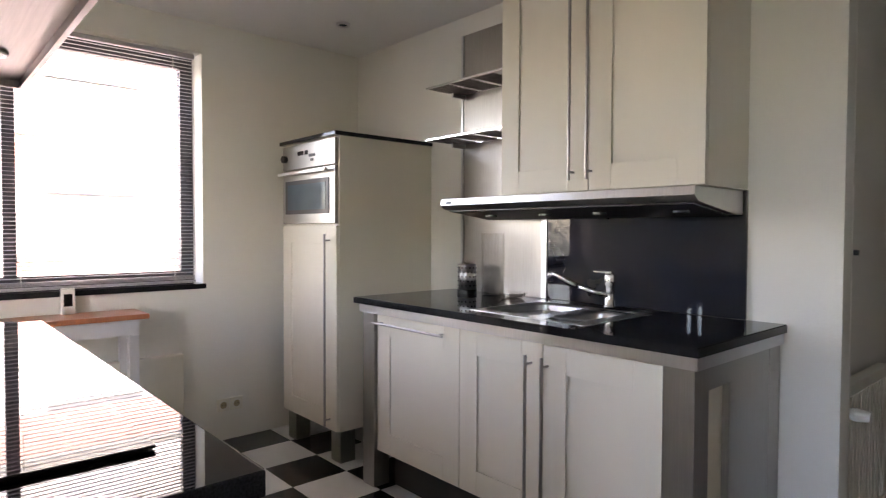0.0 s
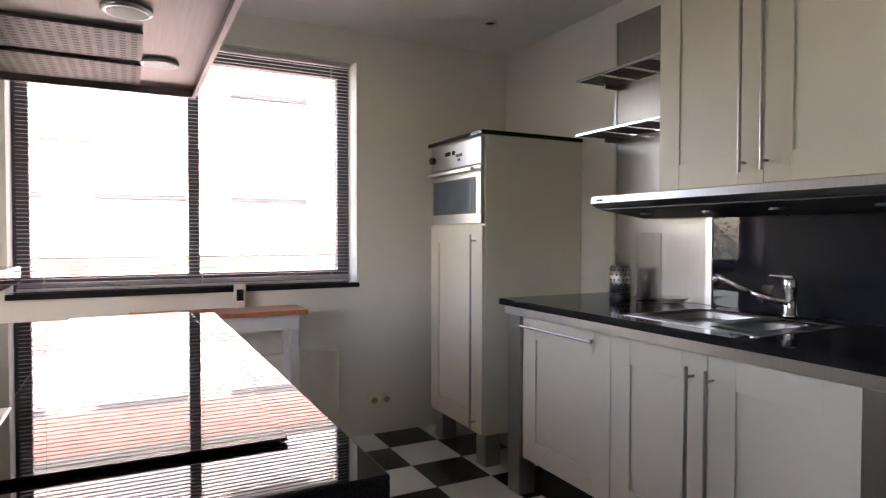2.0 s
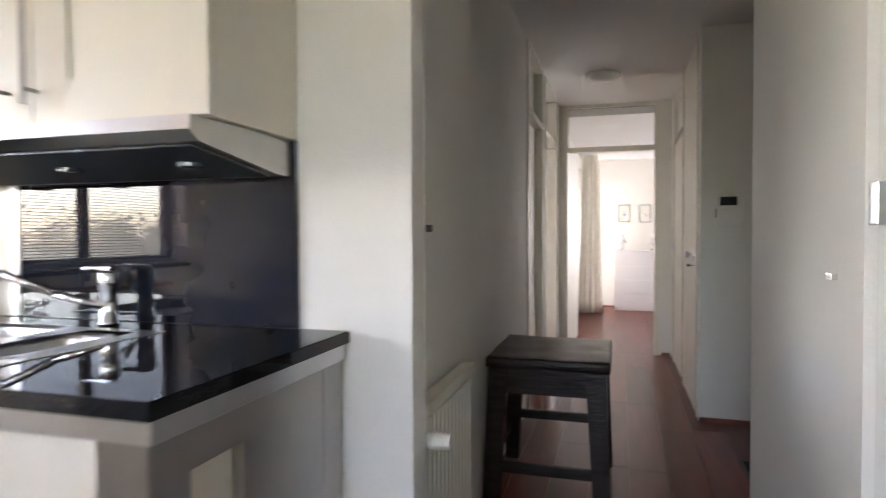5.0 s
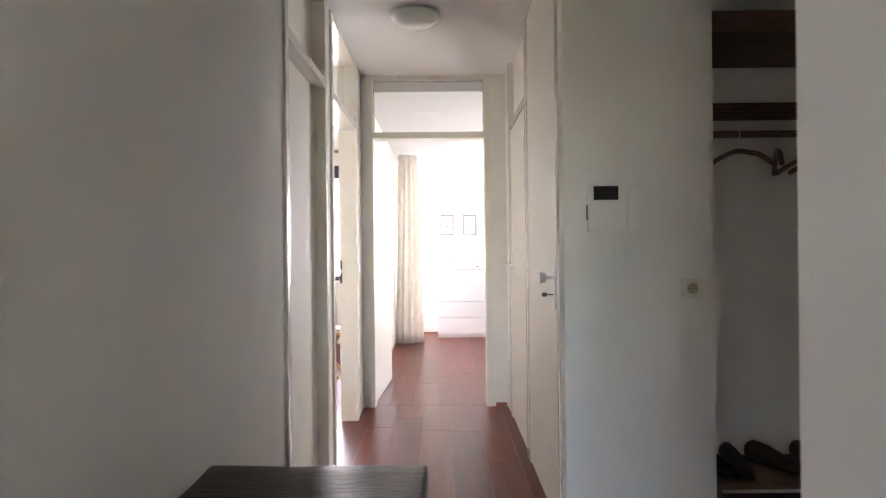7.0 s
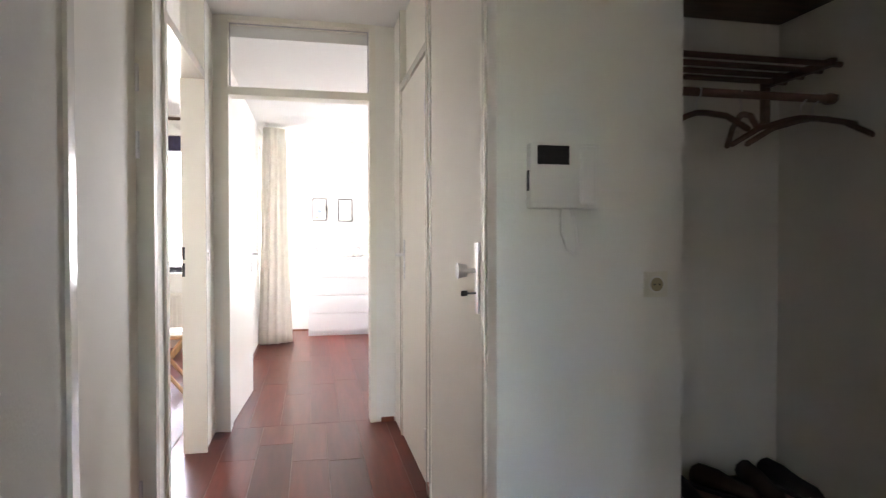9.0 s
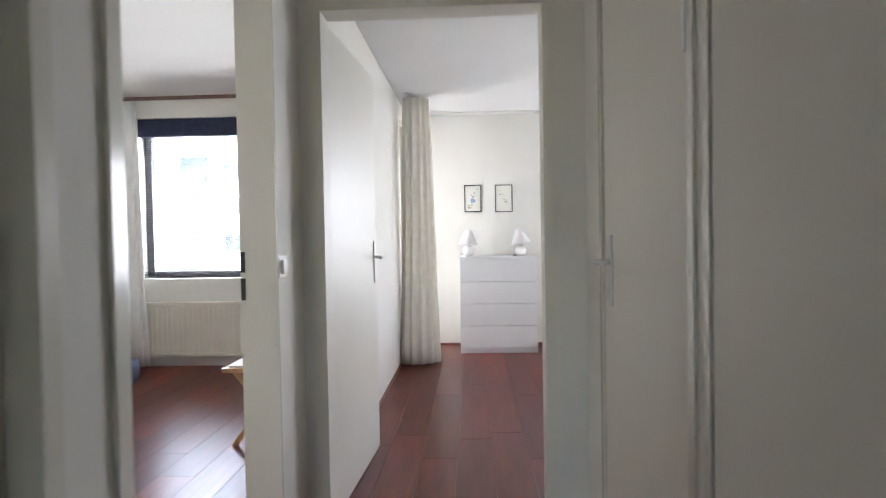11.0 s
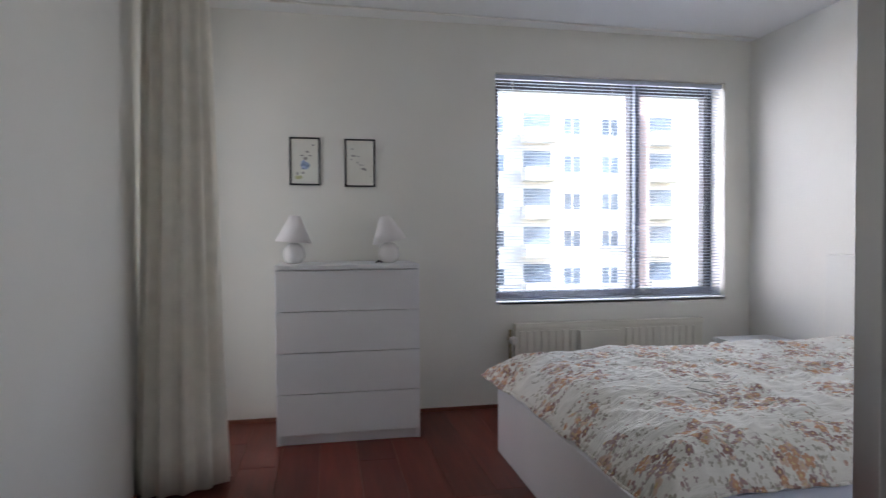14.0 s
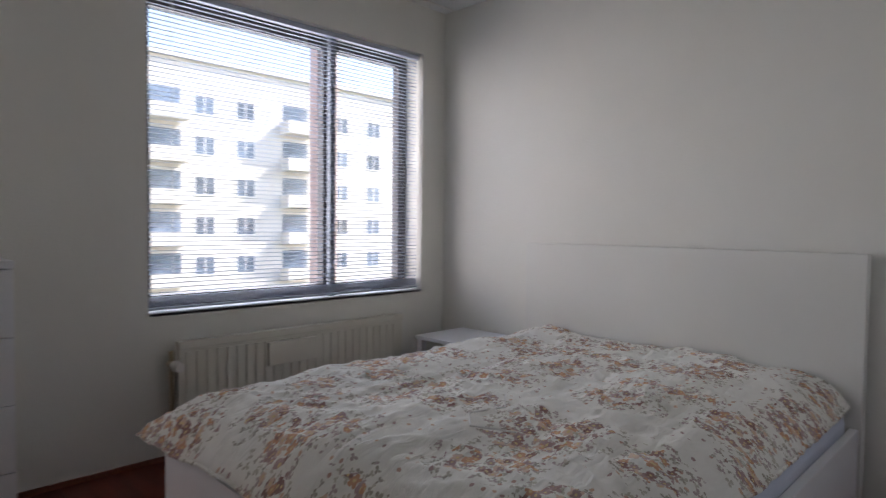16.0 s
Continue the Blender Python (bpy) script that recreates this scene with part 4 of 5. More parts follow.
def socket(x, y, z, axis, sign, label="white wall socket"):
    """Square plate with a round recess and two pins; axis is the wall's normal."""
    so = thing("wall_socket", (x, y, z), label, "socket")
    n = Vector((sign, 0, 0)) if axis == "x" else Vector((0, sign, 0))
    u = Vector((0, 1, 0)) if axis == "x" else Vector((1, 0, 0))
    c = Vector((x, y, z))

    def slab(hw, hz, d0, d1, bev=0.0):
        p, q = c - u * hw + n * d0, c + u * hw + n * d1
        return B(p.x, p.y, z - hz, q.x, q.y, z + hz, bev)

    part("plate", slab(0.040, 0.040, 0.0005, 0.011, 0.003), "radiator", so)
    part("rim", R(c + n * 0.011, c + n * 0.014, 0.026, seg=22), "plastic", so)
    part("recess", R(c + n * 0.0142, c + n * 0.0146, 0.0215, seg=22), "brass", so)
    pins = bmesh.new()
    for s_ in (-0.0085, 0.0085):
        rod(pins, c + u * s_ + n * 0.0147, c + u * s_ + n * 0.0152, 0.0032, seg=8)
    part("hole", pins, "dark", so)
    return so


socket(XW, -1.02, 0.225, "x", 1, "white double wall socket near the floor")
socket(XW, -0.935, 0.225, "x", 1, "white double wall socket near the floor")
spot = thing("ceiling_spot", (-2.553, -0.473, HK), "small round recessed ceiling spot", "spot")
part("ring", lathe([(0.045, -0.001), (0.043, -0.012), (0.030, -0.012), (0.028, -0.002)], (-2.553, -0.473, HK)), "alu", spot, smooth=True)
part("bulb", R((-2.553, -0.473, HK - 0.007), (-2.553, -0.473, HK - 0.002), 0.026, seg=18), "ovenglass", spot)

# ---- opening between kitchen and hall ----
pd = thing("pocket_door", (0.0, 0.06, 0), "edge of a white sliding door inside the wall", "door", kind="structure")
part("leaf", B(-0.09, 0.03, 0.01, -0.004, 0.07, 2.56), "door", pd)
part("lock", B(-0.004, 0.040, 1.06, -0.001, 0.060, 1.17), "brass", pd, "narrow metal lock plate")
part("catch", B(HL + 0.09, 0.116, 1.245, HL + 0.115, 0.135, 1.265, 0.002), "dark", pd, "small dark catch")
part("strike", B(1.005, 0.16, 1.125, 1.02, 0.20, 1.14, 0.002), "chrome", pd, "small bright strike")
gp = thing("glass_panel", (1.55, 0.03, 0), "clear glass side panel with steel clamps", "glass panel", kind="structure")
gl = part("pane", B(1.035, -0.035, 0.02, 1.27, -0.025, 2.58), "glass", gp)
gl.visible_shadow = False
for cz in (1.30, 0.5, 2.2):
    part("clamp", B(1.025, -0.05, cz - 0.045, 1.085, -0.001, cz + 0.045, 0.003), "alu", gp, "square satin steel clamp")


def radiator(name, along, at, a0, a1, z0, z1, sign, label, valve_at):
    """Ribbed panel radiator; sign: which way the front looks along the wall's normal."""
    c = (a0 + a1) / 2
    rd = thing(name, (at, c, z0) if along == "y" else (c, at, z0), label, "radiator")

    def bx(p0, p1, d0, d1, za, zb, bev=0.0):
        lo, hi = sorted((at + sign * d0, at + sign * d1))
        return (lo, p0, za, hi, p1, zb) if along == "y" else (p0, lo, za, p1, hi, zb)

    part("panel", boxes(bx(a0, a1, 0.03, 0.07, z0, z1), bevel=0.004), "radiator", rd)
    n = int((a1 - a0) / 0.05)
    rows = [bx(a0 + 0.03 + k * (a1 - a0 - 0.06) / n, a0 + 0.03 + (k + 0.55) * (a1 - a0 - 0.06) / n, 0.07, 0.078, z0 + 0.05, z1 - 0.05) for k in range(n)]
    part("ribs", boxes(*rows, bevel=0.003), "radiator", rd)
    part("top_edge", boxes(bx(a0, a1, 0.066, 0.08, z1 - 0.035, z1), bevel=0.003), "radiator", rd)
    part("bottom_edge", boxes(bx(a0, a1, 0.066, 0.08, z0, z0 + 0.035), bevel=0.003), "radiator", rd)
    va = a0 - 0.025 if valve_at == "start" else a1 + 0.025
    pt = Vector((at + sign * 0.05, va, 0)) if along == "y" else Vector((va, at + sign * 0.05, 0))
    vz = z1 - 0.10
    part("pipe", R(pt + Vector((0, 0, 0.0)), pt + Vector((0, 0, vz + 0.06)), 0.011), "brass", rd, "bare metal pipe")
    out = Vector((sign, 0, 0)) if along == "y" else Vector((0, sign, 0))
    vp = Vector((pt.x, pt.y, vz))
    part("elbow", R(vp - out * 0.02, vp + out * 0.03, 0.016), "brass", rd, "bare metal valve body")
    part("valve", rod(R(vp + out * 0.028, vp + out * 0.055, 0.018, 0.026), vp + out * 0.055, vp + out * 0.105, 0.026, 0.021), "plastic", rd, "white valve head")
    return rd


radiator("radiator", "y", HL, 0.20, 0.80, 0.12, 0.74, 1, "cream panel radiator on the hall wall", "start")

st = thing("wooden_stool", (0.21, 1.54, 0), "dark old wooden stool with a worn top", "stool")
SZ = 0.675
seat_bm = B(-0.075, 1.22, SZ - 0.052, 0.485, 1.86, SZ, 0.012)
bmesh.ops.subdivide_edges(seat_bm, edges=[e for e in seat_bm.edges if e.calc_length() > 0.3], cuts=10, use_grid_fill=True)
for v in seat_bm.verts:
    v.co.z += 0.006 * noise.noise(v.co * 9)
    v.co.x += 0.006 * noise.noise(v.co * 7 + Vector((3, 0, 0)))
part("seat", seat_bm, "darkwood", st, smooth=True)
for ab in ((-0.04, 1.27, 0.44, 1.30), (-0.04, 1.78, 0.44, 1.81), (-0.045, 1.30, -0.015, 1.78), (0.415, 1.30, 0.445, 1.78)):
    part("apron", B(ab[0], ab[1], SZ - 0.175, ab[2], ab[3], SZ - 0.05, 0.004), "darkwood", st)
for tx, ty, fx, fy in ((-0.02, 1.29, -0.05, 1.25), (0.42, 1.29, 0.45, 1.25), (-0.02, 1.79, -0.05, 1.83), (0.42, 1.79, 0.45, 1.83)):
    bm = bmesh.new()
    q = [bm.verts.new((fx + dx * 0.037, fy + dy * 0.037, 0)) for dx, dy in ((-1, -1), (1, -1), (1, 1), (-1, 1))]
    p = [bm.verts.new((tx + dx * 0.045, ty + dy * 0.045, SZ - 0.05)) for dx, dy in ((-1, -1), (1, -1), (1, 1), (-1, 1))]
    for k in range(4):
        bm.faces.new((q[k], q[(k + 1) % 4], p[(k + 1) % 4], p[k]))
    bm.faces.new(q)
    bm.faces.new(p)
    bmesh.ops.bevel(bm, geom=bm.edges[:], offset=0.006, segments=2, affect="EDGES")
    part("leg", bm, "darkwood", st)
for a, b in (((-0.05, 1.26, 0.16), (0.45, 1.26, 0.16)), ((-0.05, 1.82, 0.25), (0.45, 1.82, 0.25)), ((-0.045, 1.27, 0.21), (-0.045, 1.81, 0.21)), ((0.445, 1.27, 0.21), (0.445, 1.81, 0.21))):
    part("stretcher", boxes((min(a[0], b[0]) - 0.013, min(a[1], b[1]) - 0.013, a[2] - 0.024, max(a[0], b[0]) + 0.013, max(a[1], b[1]) + 0.013, a[2] + 0.024), bevel=0.003), "darkwood", st)

dm = thing("doormat", (1.45, 1.8, 0), "flat black doormat lying on the hall floor", "doormat")
part("pile", B(1.16, 1.48, 0.003, 1.76, 2.06, 0.014, 0.004), "mat", dm)
part("border", boxes((1.14, 1.46, 0.0, 1.78, 1.48, 0.009), (1.14, 2.06, 0.0, 1.78, 2.08, 0.009), (1.14, 1.48, 0.0, 1.16, 2.06, 0.009), (1.76, 1.48, 0.0, 1.78, 2.06, 0.009)), "dark", dm, "black rubber border")

# intercom, socket, switches, hall lamp
it = thing("intercom", (1.24, 2.77, 1.29), "white wall intercom with a dark screen and a cord", "intercom")
part("case", B(1.117, 2.745, 1.288, 1.335, 2.7795, 1.482, 0.006), "plastic", it)
part("screen", B(1.139, 2.7435, 1.418, 1.239, 2.7448, 1.474), "screen", it, "dark screen")
part("handset", B(1.27, 2.728, 1.30, 1.318, 2.7445, 1.47, 0.008), "plastic", it)
part("bracket", B(1.113, 2.752, 1.34, 1.1165, 2.765, 1.40), "dark", it)
part("cord", tube([(1.225, 2.765, 1.288), (1.222, 2.762, 1.22), (1.24, 2.76, 1.165), (1.262, 2.76, 1.15), (1.278, 2.762, 1.175), (1.27, 2.765, 1.24), (1.255, 2.766, 1.288)], 0.0045, 6), "plastic", it, "white curled cord")
tr_ = structure("trim_wiring", boxes((1.08, 2.7745, 1.245, 1.36, 2.7805, 1.252), (1.36, 2.7745, 1.345, 1.47, 2.7805, 1.352)), "plastic", "thin painted cable ducts on the wall", "trim")
socket(1.543, 2.78, 1.055, "y", -1, "old white wall socket beside the alcove")


def switch(x, y, z, axis, sign, label="white rocker light switch"):
    sw = thing("light_switch", (x, y, z), label, "switch")
    if axis == "x":
        part("plate", B(x, y - 0.04, z - 0.04, x + sign * 0.014, y + 0.04, z + 0.04, 0.003), "plastic", sw)
        part("rocker", B(x + sign * 0.0142, y - 0.022, z - 0.025, x + sign * 0.024, y + 0.022, z + 0.025, 0.004), "plastic", sw)
    return sw


switch(HL, 4.703, 1.10, "x", 1)
switch(HL, 6.435, 1.035, "x", 1)
socket(HL, 6.60, 0.29, "x", 1, "white wall socket near the floor")
hl = thing("ceiling_lamp", (0.38, 3.77, HH), "flat round frosted glass ceiling lamp", "lamp")
part("base", lathe([(0.12, 0.0), (0.12, -0.012), (0.10, -0.014)], (0.38, 3.77, HH)), "plastic", hl)
part("shade", lathe([(0.145, -0.012), (0.142, -0.03), (0.115, -0.055), (0.06, -0.068), (0.005, -0.071)], (0.38, 3.77, HH)), "lampglass", hl, "frosted glass shade", smooth=True)

# ---- coat alcove ----
rk = thing("coat_rack", (2.05, 3.12, 1.73), "brown wooden hat shelf with a hanging rail", "coat rack")
part("rail", R((1.645, 3.0, 1.725), (2.41, 3.0, 1.725), 0.016), "rackwood", rk)
for y in (2.96, 3.05, 3.14, 3.23):
    part("bar", R((1.645, y, 1.845), (2.42, y, 1.845), 0.011), "rackwood", rk)
part("side", boxes((2.35, 2.93, 1.83, 2.375, 3.295, 1.86), (2.35, 3.26, 1.68, 2.375, 3.295, 1.83), bevel=0.003), "rackwood", rk)
part("knob", lathe([(0.018, 0), (0.03, 0.012), (0.03, 0.03), (0.01, 0.04)], (2.41, 3.0, 1.707)), "rackwood", rk)


def hanger(x, turn_deg, spread=0.21):
    h = thing("coat_hanger", (0, 0, 0), "dark curved wooden coat hanger on the rail", "hanger", group="coat hangers")
    pts = [(-spread, 0, -0.155), (-spread * 0.6, 0, -0.10), (-spread * 0.2, 0, -0.078), (0, 0, -0.072), (spread * 0.2, 0, -0.078), (spread * 0.6, 0, -0.10), (spread, 0, -0.155)]
    part("shoulder", tube(pts, 0.011, 8), "rackwood", h)
    part("hook", tube([(0, 0, -0.07), (0, 0, -0.03), (0.016, 0, -0.012), (0.019, 0, 0.008), (0, 0, 0.022), (-0.016, 0, 0.012)], 0.0028, 6), "alu", h)
    h.matrix_basis = pose(x, 3.0, 1.722, 0, 0, turn_deg)
    return h


hanger(1.842, -62, 0.18)
hanger(2.026, 65)
hanger(2.28, -40, 0.23)
hanger(2.335, -34, 0.22)
sr = thing("shoe_bench", (2.05, 3.08, 0), "low dark wooden shoe bench in the alcove", "bench")
part("seat", B(1.68, 2.92, 0.17, 2.42, 3.28, 0.20, 0.003), "rackwood", sr)
for x in (1.69, 2.37):
    part("leg", B(x, 2.93, 0, x + 0.04, 3.27, 0.17), "rackwood", sr)


def shoe(x, y, z, turn_deg, mat, label):
    bm = bmesh.new()
    rings = []
    for u, w, h in ((-0.13, 0.03, 0.07), (-0.11, 0.036, 0.085), (-0.03, 0.036, 0.08), (0.03, 0.042, 0.058), (0.10, 0.046, 0.045), (0.135, 0.03, 0.028)):
        rings.append([bm.verts.new((u, w * math.cos(a), max(0, h * (0.5 + 0.5 * math.sin(a))))) for a in [2 * math.pi * k / 10 for k in range(10)]])
    for a, b in zip(rings, rings[1:]):
        for k in range(10):
            bm.faces.new((a[k], a[(k + 1) % 10], b[(k + 1) % 10], b[k]))
    bm.faces.new(rings[0])
    bm.faces.new(rings[-1])
    s = thing("shoe", (0, 0, 0), label, "shoe", group="shoes on the bench")
    part("upper", bm, mat, s, smooth=True)
    part("sole", B(-0.132, -0.04, -0.008, 0.125, 0.04, 0.006, 0.004), "dark", s)
    s.matrix_basis = pose(x, y, z + 0.008, 0, 0, turn_deg)


for k, (x, y, a, mt) in enumerate(((1.76, 3.10, -70, "shoe"), (1.86, 3.08, -96, "shoe"), (2.06, 3.12, -60, "shoebrown"), (2.20, 3.10, -100, "shoebrown"), (2.33, 3.10, -84, "shoe"))):
    shoe(x, y, 0.20, a, mt, "dark leather shoe on the low bench" if mt == "shoe" else "brown leather shoe on the low bench")

# ---- bedroom ----
dr = thing("chest_of_drawers", (0.835, 8.9, 0), "white chest of four drawers with a flat top", "chest of drawers")
DX0, DX1, DY = 0.446, 1.222, 8.665
part("top", B(DX0, DY, 0.945, DX1, YF - 0.013, 0.97, 0.002), "white", dr)
part("side", B(DX0, DY + 0.018, 0, DX0 + 0.022, YF - 0.013, 0.945, 0.0015), "white", dr)
part("side", B(DX1 - 0.022, DY + 0.018, 0, DX1, YF - 0.013, 0.945, 0.0015), "white", dr)
part("back", B(DX0 + 0.022, YF - 0.03, 0.05, DX1 - 0.022, YF - 0.015, 0.945), "white", dr)
part("plinth", B(DX0 + 0.022, DY + 0.03, 0.0, DX1 - 0.022, DY + 0.045, 0.055), "white", dr)
for k in range(4):
    z0 = 0.058 + k * 0.2215
    part("drawer", boxes((DX0 + 0.003, DY, z0, DX1 - 0.003, DY + 0.018, z0 + 0.2175), (DX0 + 0.024, DY + 0.018, z0 + 0.02, DX1 - 0.024, DY + 0.40, z0 + 0.19), bevel=0.002), "white", dr)


def table_lamp(x, y, z, lean, label):
    lp = thing("table_lamp", (x, y, z), label, "lamp", group="lamps on the chest")
    part("base", lathe([(0.03, 0), (0.044, 0.005), (0.058, 0.03), (0.062, 0.055), (0.055, 0.085), (0.036, 0.108), (0.02, 0.116)], (x, y, z)), "ceramic", lp, "round white ceramic base", smooth=True)
    part("stem", R((x, y, z + 0.11), (x, y, z + 0.18), 0.008), "ceramic", lp)
    bm = lathe([(0.102, 0.0), (0.029, 0.15), (0.027, 0.15), (0.1, 0.001)], (0, 0, 0))
    m = Matrix.Translation((x, y, z + 0.122)) @ Matrix.Rotation(radians(lean), 4, "Y") @ Matrix.Translation((-0.0006 * lean, 0, 0))
    bmesh.ops.transform(bm, matrix=m, verts=bm.verts)
    part("shade", bm, "shade", lp, "white conical fabric shade", smooth=True)


table_lamp(0.535, 8.90, 0.97, 4, "small white table lamp with a conical shade")
table_lamp(1.075, 8.90, 0.97, -11, "small white table lamp with a crooked conical shade")
single("cable_end", tube([(1.0, 8.86, 0.974), (1.015, 8.87, 0.98), (1.03, 8.86, 0.974)], 0.006, 6), "dark", "short dark cable end lying on the chest", "cable")


def picture(x0, x1, z0, z1, kind, label):
    pc = thing("framed_print", ((x0 + x1) / 2, YF - 0.01, (z0 + z1) / 2), label, "picture", group="framed prints")
    f = 0.009
    y0, y1 = YF - 0.018, YF - 0.001
    part("frame", boxes((x0, y0, z0, x1, y1, z0 + f), (x0, y0, z1 - f, x1, y1, z1), (x0, y0, z0 + f, x0 + f, y1, z1 - f), (x1 - f, y0, z0 + f, x1, y1, z1 - f)), "dark", pc, "thin black frame")
    part("print", B(x0 + f, YF - 0.011, z0 + f, x1 - f, YF - 0.004, z1 - f), "paper", pc)
    w, h = x1 - x0, z1 - z0

    def blot(u, v, r, mat, ex=1.0, lift=0):
        bm = bmesh.new()
        rng = random.Random(int(u * 971 + v * 577))
        ring = [bm.verts.new((x0 + u * w + ex * r * math.cos(a) * rng.uniform(0.6, 1.1), YF - 0.0118 - 0.0006 * lift, z0 + v * h + r * math.sin(a) * rng.uniform(0.6, 1.1))) for a in [2 * math.pi * k / 14 for k in range(14)]]
        bm.faces.new(ring)
        part("drawing", bm, mat, pc)

    if kind:
        for u, v, r, mt, ex in ((0.50, 0.42, 0.031, "inkblue", 0.95), (0.52, 0.56, 0.012, "ink", 1.3), (0.42, 0.62, 0.006, "ink", 2.0), (0.58, 0.70, 0.008, "ink", 1.2), (0.68, 0.62, 0.005, "ink", 2.2), (0.26, 0.25, 0.012, "ink", 0.8), (0.44, 0.26, 0.009, "ink", 1.4), (0.30, 0.16, 0.014, "inkgreen", 2.0), (0.78, 0.84, 0.006, "ink", 1.5)):
            blot(u, v, r, mt, ex, 0 if mt == "inkblue" else 1)
    else:
        for u, v, r, mt, ex in ((0.30, 0.65, 0.007, "ink", 2.2), (0.45, 0.64, 0.004, "ink", 2.6), (0.22, 0.57, 0.005, "ink", 1.2), (0.42, 0.51, 0.006, "ink", 0.7), (0.55, 0.46, 0.003, "ink", 7.0), (0.62, 0.38, 0.007, "ink", 2.2), (0.68, 0.36, 0.008, "ink", 0.9), (0.25, 0.79, 0.005, "ink", 1.4), (0.85, 0.22, 0.004, "ink", 0.8)):
            blot(u, v, r, mt, ex)


picture(0.502, 0.683, 1.437, 1.727, 1, "small black-framed print of a blue vase")
picture(0.832, 1.018, 1.430, 1.724, 0, "small black-framed ink print")
radiator("radiator", "x", YF, 1.905, 3.25, 0.10, 0.555, -1, "cream panel radiator below the bedroom window", "start")
ev = thing("humidifier", (2.45, YF - 0.085, 0.40), "cream water tray hooked on the radiator", "humidifier")
part("tray", B(2.34, YF - 0.105, 0.38, 2.62, YF - 0.082, 0.50, 0.004), "radiator", ev)

# bed
bed = thing("bed", (2.6, 7.6, 0), "white double bed with a tall panel headboard", "bed")
BX0, BX1, BY0, BY1 = 1.587, 3.58, 6.80, 8.39
part("foot_panel", B(BX0, BY0, 0, BX0 + 0.03, BY1, 0.352, 0.003), "white", bed)
part("side_panel", B(BX0 + 0.03, BY0, 0, BX1, BY0 + 0.03, 0.33, 0.003), "white", bed)
part("side_panel", B(BX0 + 0.03, BY1 - 0.03, 0, BX1, BY1, 0.33, 0.003), "white", bed)
part("headboard", B(BX1, BY0 - 0.01, 0, BX1 + 0.06, BY1 + 0.01, 1.005, 0.004), "headboard", bed)
mt = single("mattress", B(BX0 + 0.035, BY0 + 0.035, 0.12, BX1 - 0.004, BY1 - 0.035, 0.405, 0.05), "mattress", "pale blue mattress lying in the bed frame", "mattress")
bm = bmesh.new()
NX, NY = 170, 150
ux0, ux1, uy0, uy1 = BX0 - 0.08, BX1 - 0.02, BY0 + 0.03, BY1 + 0.05
grid_top = []
for i in range(NX + 1):
    row = []
    for j in range(NY + 1):
        u, v = i / NX, j / NY
        fx = BX0 + 0.012 - 0.09 * v ** 3
        x, y = fx + u * (ux1 - fx), uy0 + v * (uy1 - uy0)
        ex = min(u * (ux1 - ux0) / 0.30, 1.0)
        ey = min(v * (uy1 - uy0) / 0.22, (1 - v) * (uy1 - uy0) / 0.22, 1.0)
        e = min(ex, ey)
        rnd = 1 - (1 - e) ** 2.4
        z = 0.40 + 0.125 * rnd
        if u < 0.07:
            z -= (0.02 + 0.035 * (1 - v) ** 2) * (1 - u / 0.07) ** 1.5
        p = Vector((x * 2.0, y * 3.6, 0.3))
        z += 0.024 * noise.fractal(p, 1.0, 2.0, 3) * (0.4 + 0.6 * rnd)
        p2 = Vector((x * 11 + 2.0 * noise.noise(Vector((x * 2, y * 2, 5))), (y + 0.6 * x) * 5.0, 2.1))
        z += 0.014 * (1 - abs(noise.noise(p2))) ** 4
        p3 = Vector((x * 6 + y * 9, (y - 0.5 * x) * 24 + 3.0 * noise.noise(Vector((x * 3, y * 3, 1))), 7.3))
        z += 0.009 * (1 - abs(noise.noise(p3))) ** 3 * (0.5 + 0.5 * rnd)
        x += 0.02 * noise.noise(Vector((y * 5, 1.7, u)))
        row.append(bm.verts.new((x, y, z)))
    grid_top.append(row)
for i in range(NX):
    for j in range(NY):
        bm.faces.new((grid_top[i][j], grid_top[i + 1][j], grid_top[i + 1][j + 1], grid_top[i][j + 1]))
rim = [grid_top[i][0] for i in range(0, NX + 1, 3)] + [grid_top[NX][j] for j in range(0, NY + 1, 3)]
rim += [grid_top[i][NY] for i in range(NX, -1, -3)] + [grid_top[0][j] for j in range(NY, -1, -3)]
rim = [tuple(v.co) for v in rim]
border = [e for e in bm.edges if e.is_boundary]
ext = bmesh.ops.extrude_edge_only(bm, edges=border)
cen = Vector(((ux0 + ux1) / 2, (uy0 + uy1) / 2, 0))
for g in ext["geom"]:
    if isinstance(g, bmesh.types.BMVert):
        g.co.z -= 0.022
        dxy = Vector((cen.x - g.co.x, cen.y - g.co.y, 0)).normalized()
        g.co += dxy * 0.03
dv = thing("duvet", (2.6, 7.6, 0.43), "rumpled cream duvet with orange and brown flowers on the bed", "duvet")
part("cover", bm, "floral", dv, smooth=True)
part("seam", tube([(x, y, z - 0.004) for x, y, z in rim], 0.006, 6), "floral", dv, smooth=True)
single("thin_cable", tube([(2.10, 7.30, 0.546), (2.05, 7.42, 0.546), (2.13, 7.50, 0.546), (2.25, 7.46, 0.547), (2.36, 7.55, 0.547)], 0.003, 6), "plastic", "thin white cable lying on the duvet", "cable")
ns = thing("bedside_table", (3.42, 8.75, 0), "small white bedside table in the corner", "bedside table")
part("top", B(3.24, 8.46, 0.42, 3.655, 8.96, 0.443, 0.003), "white", ns)
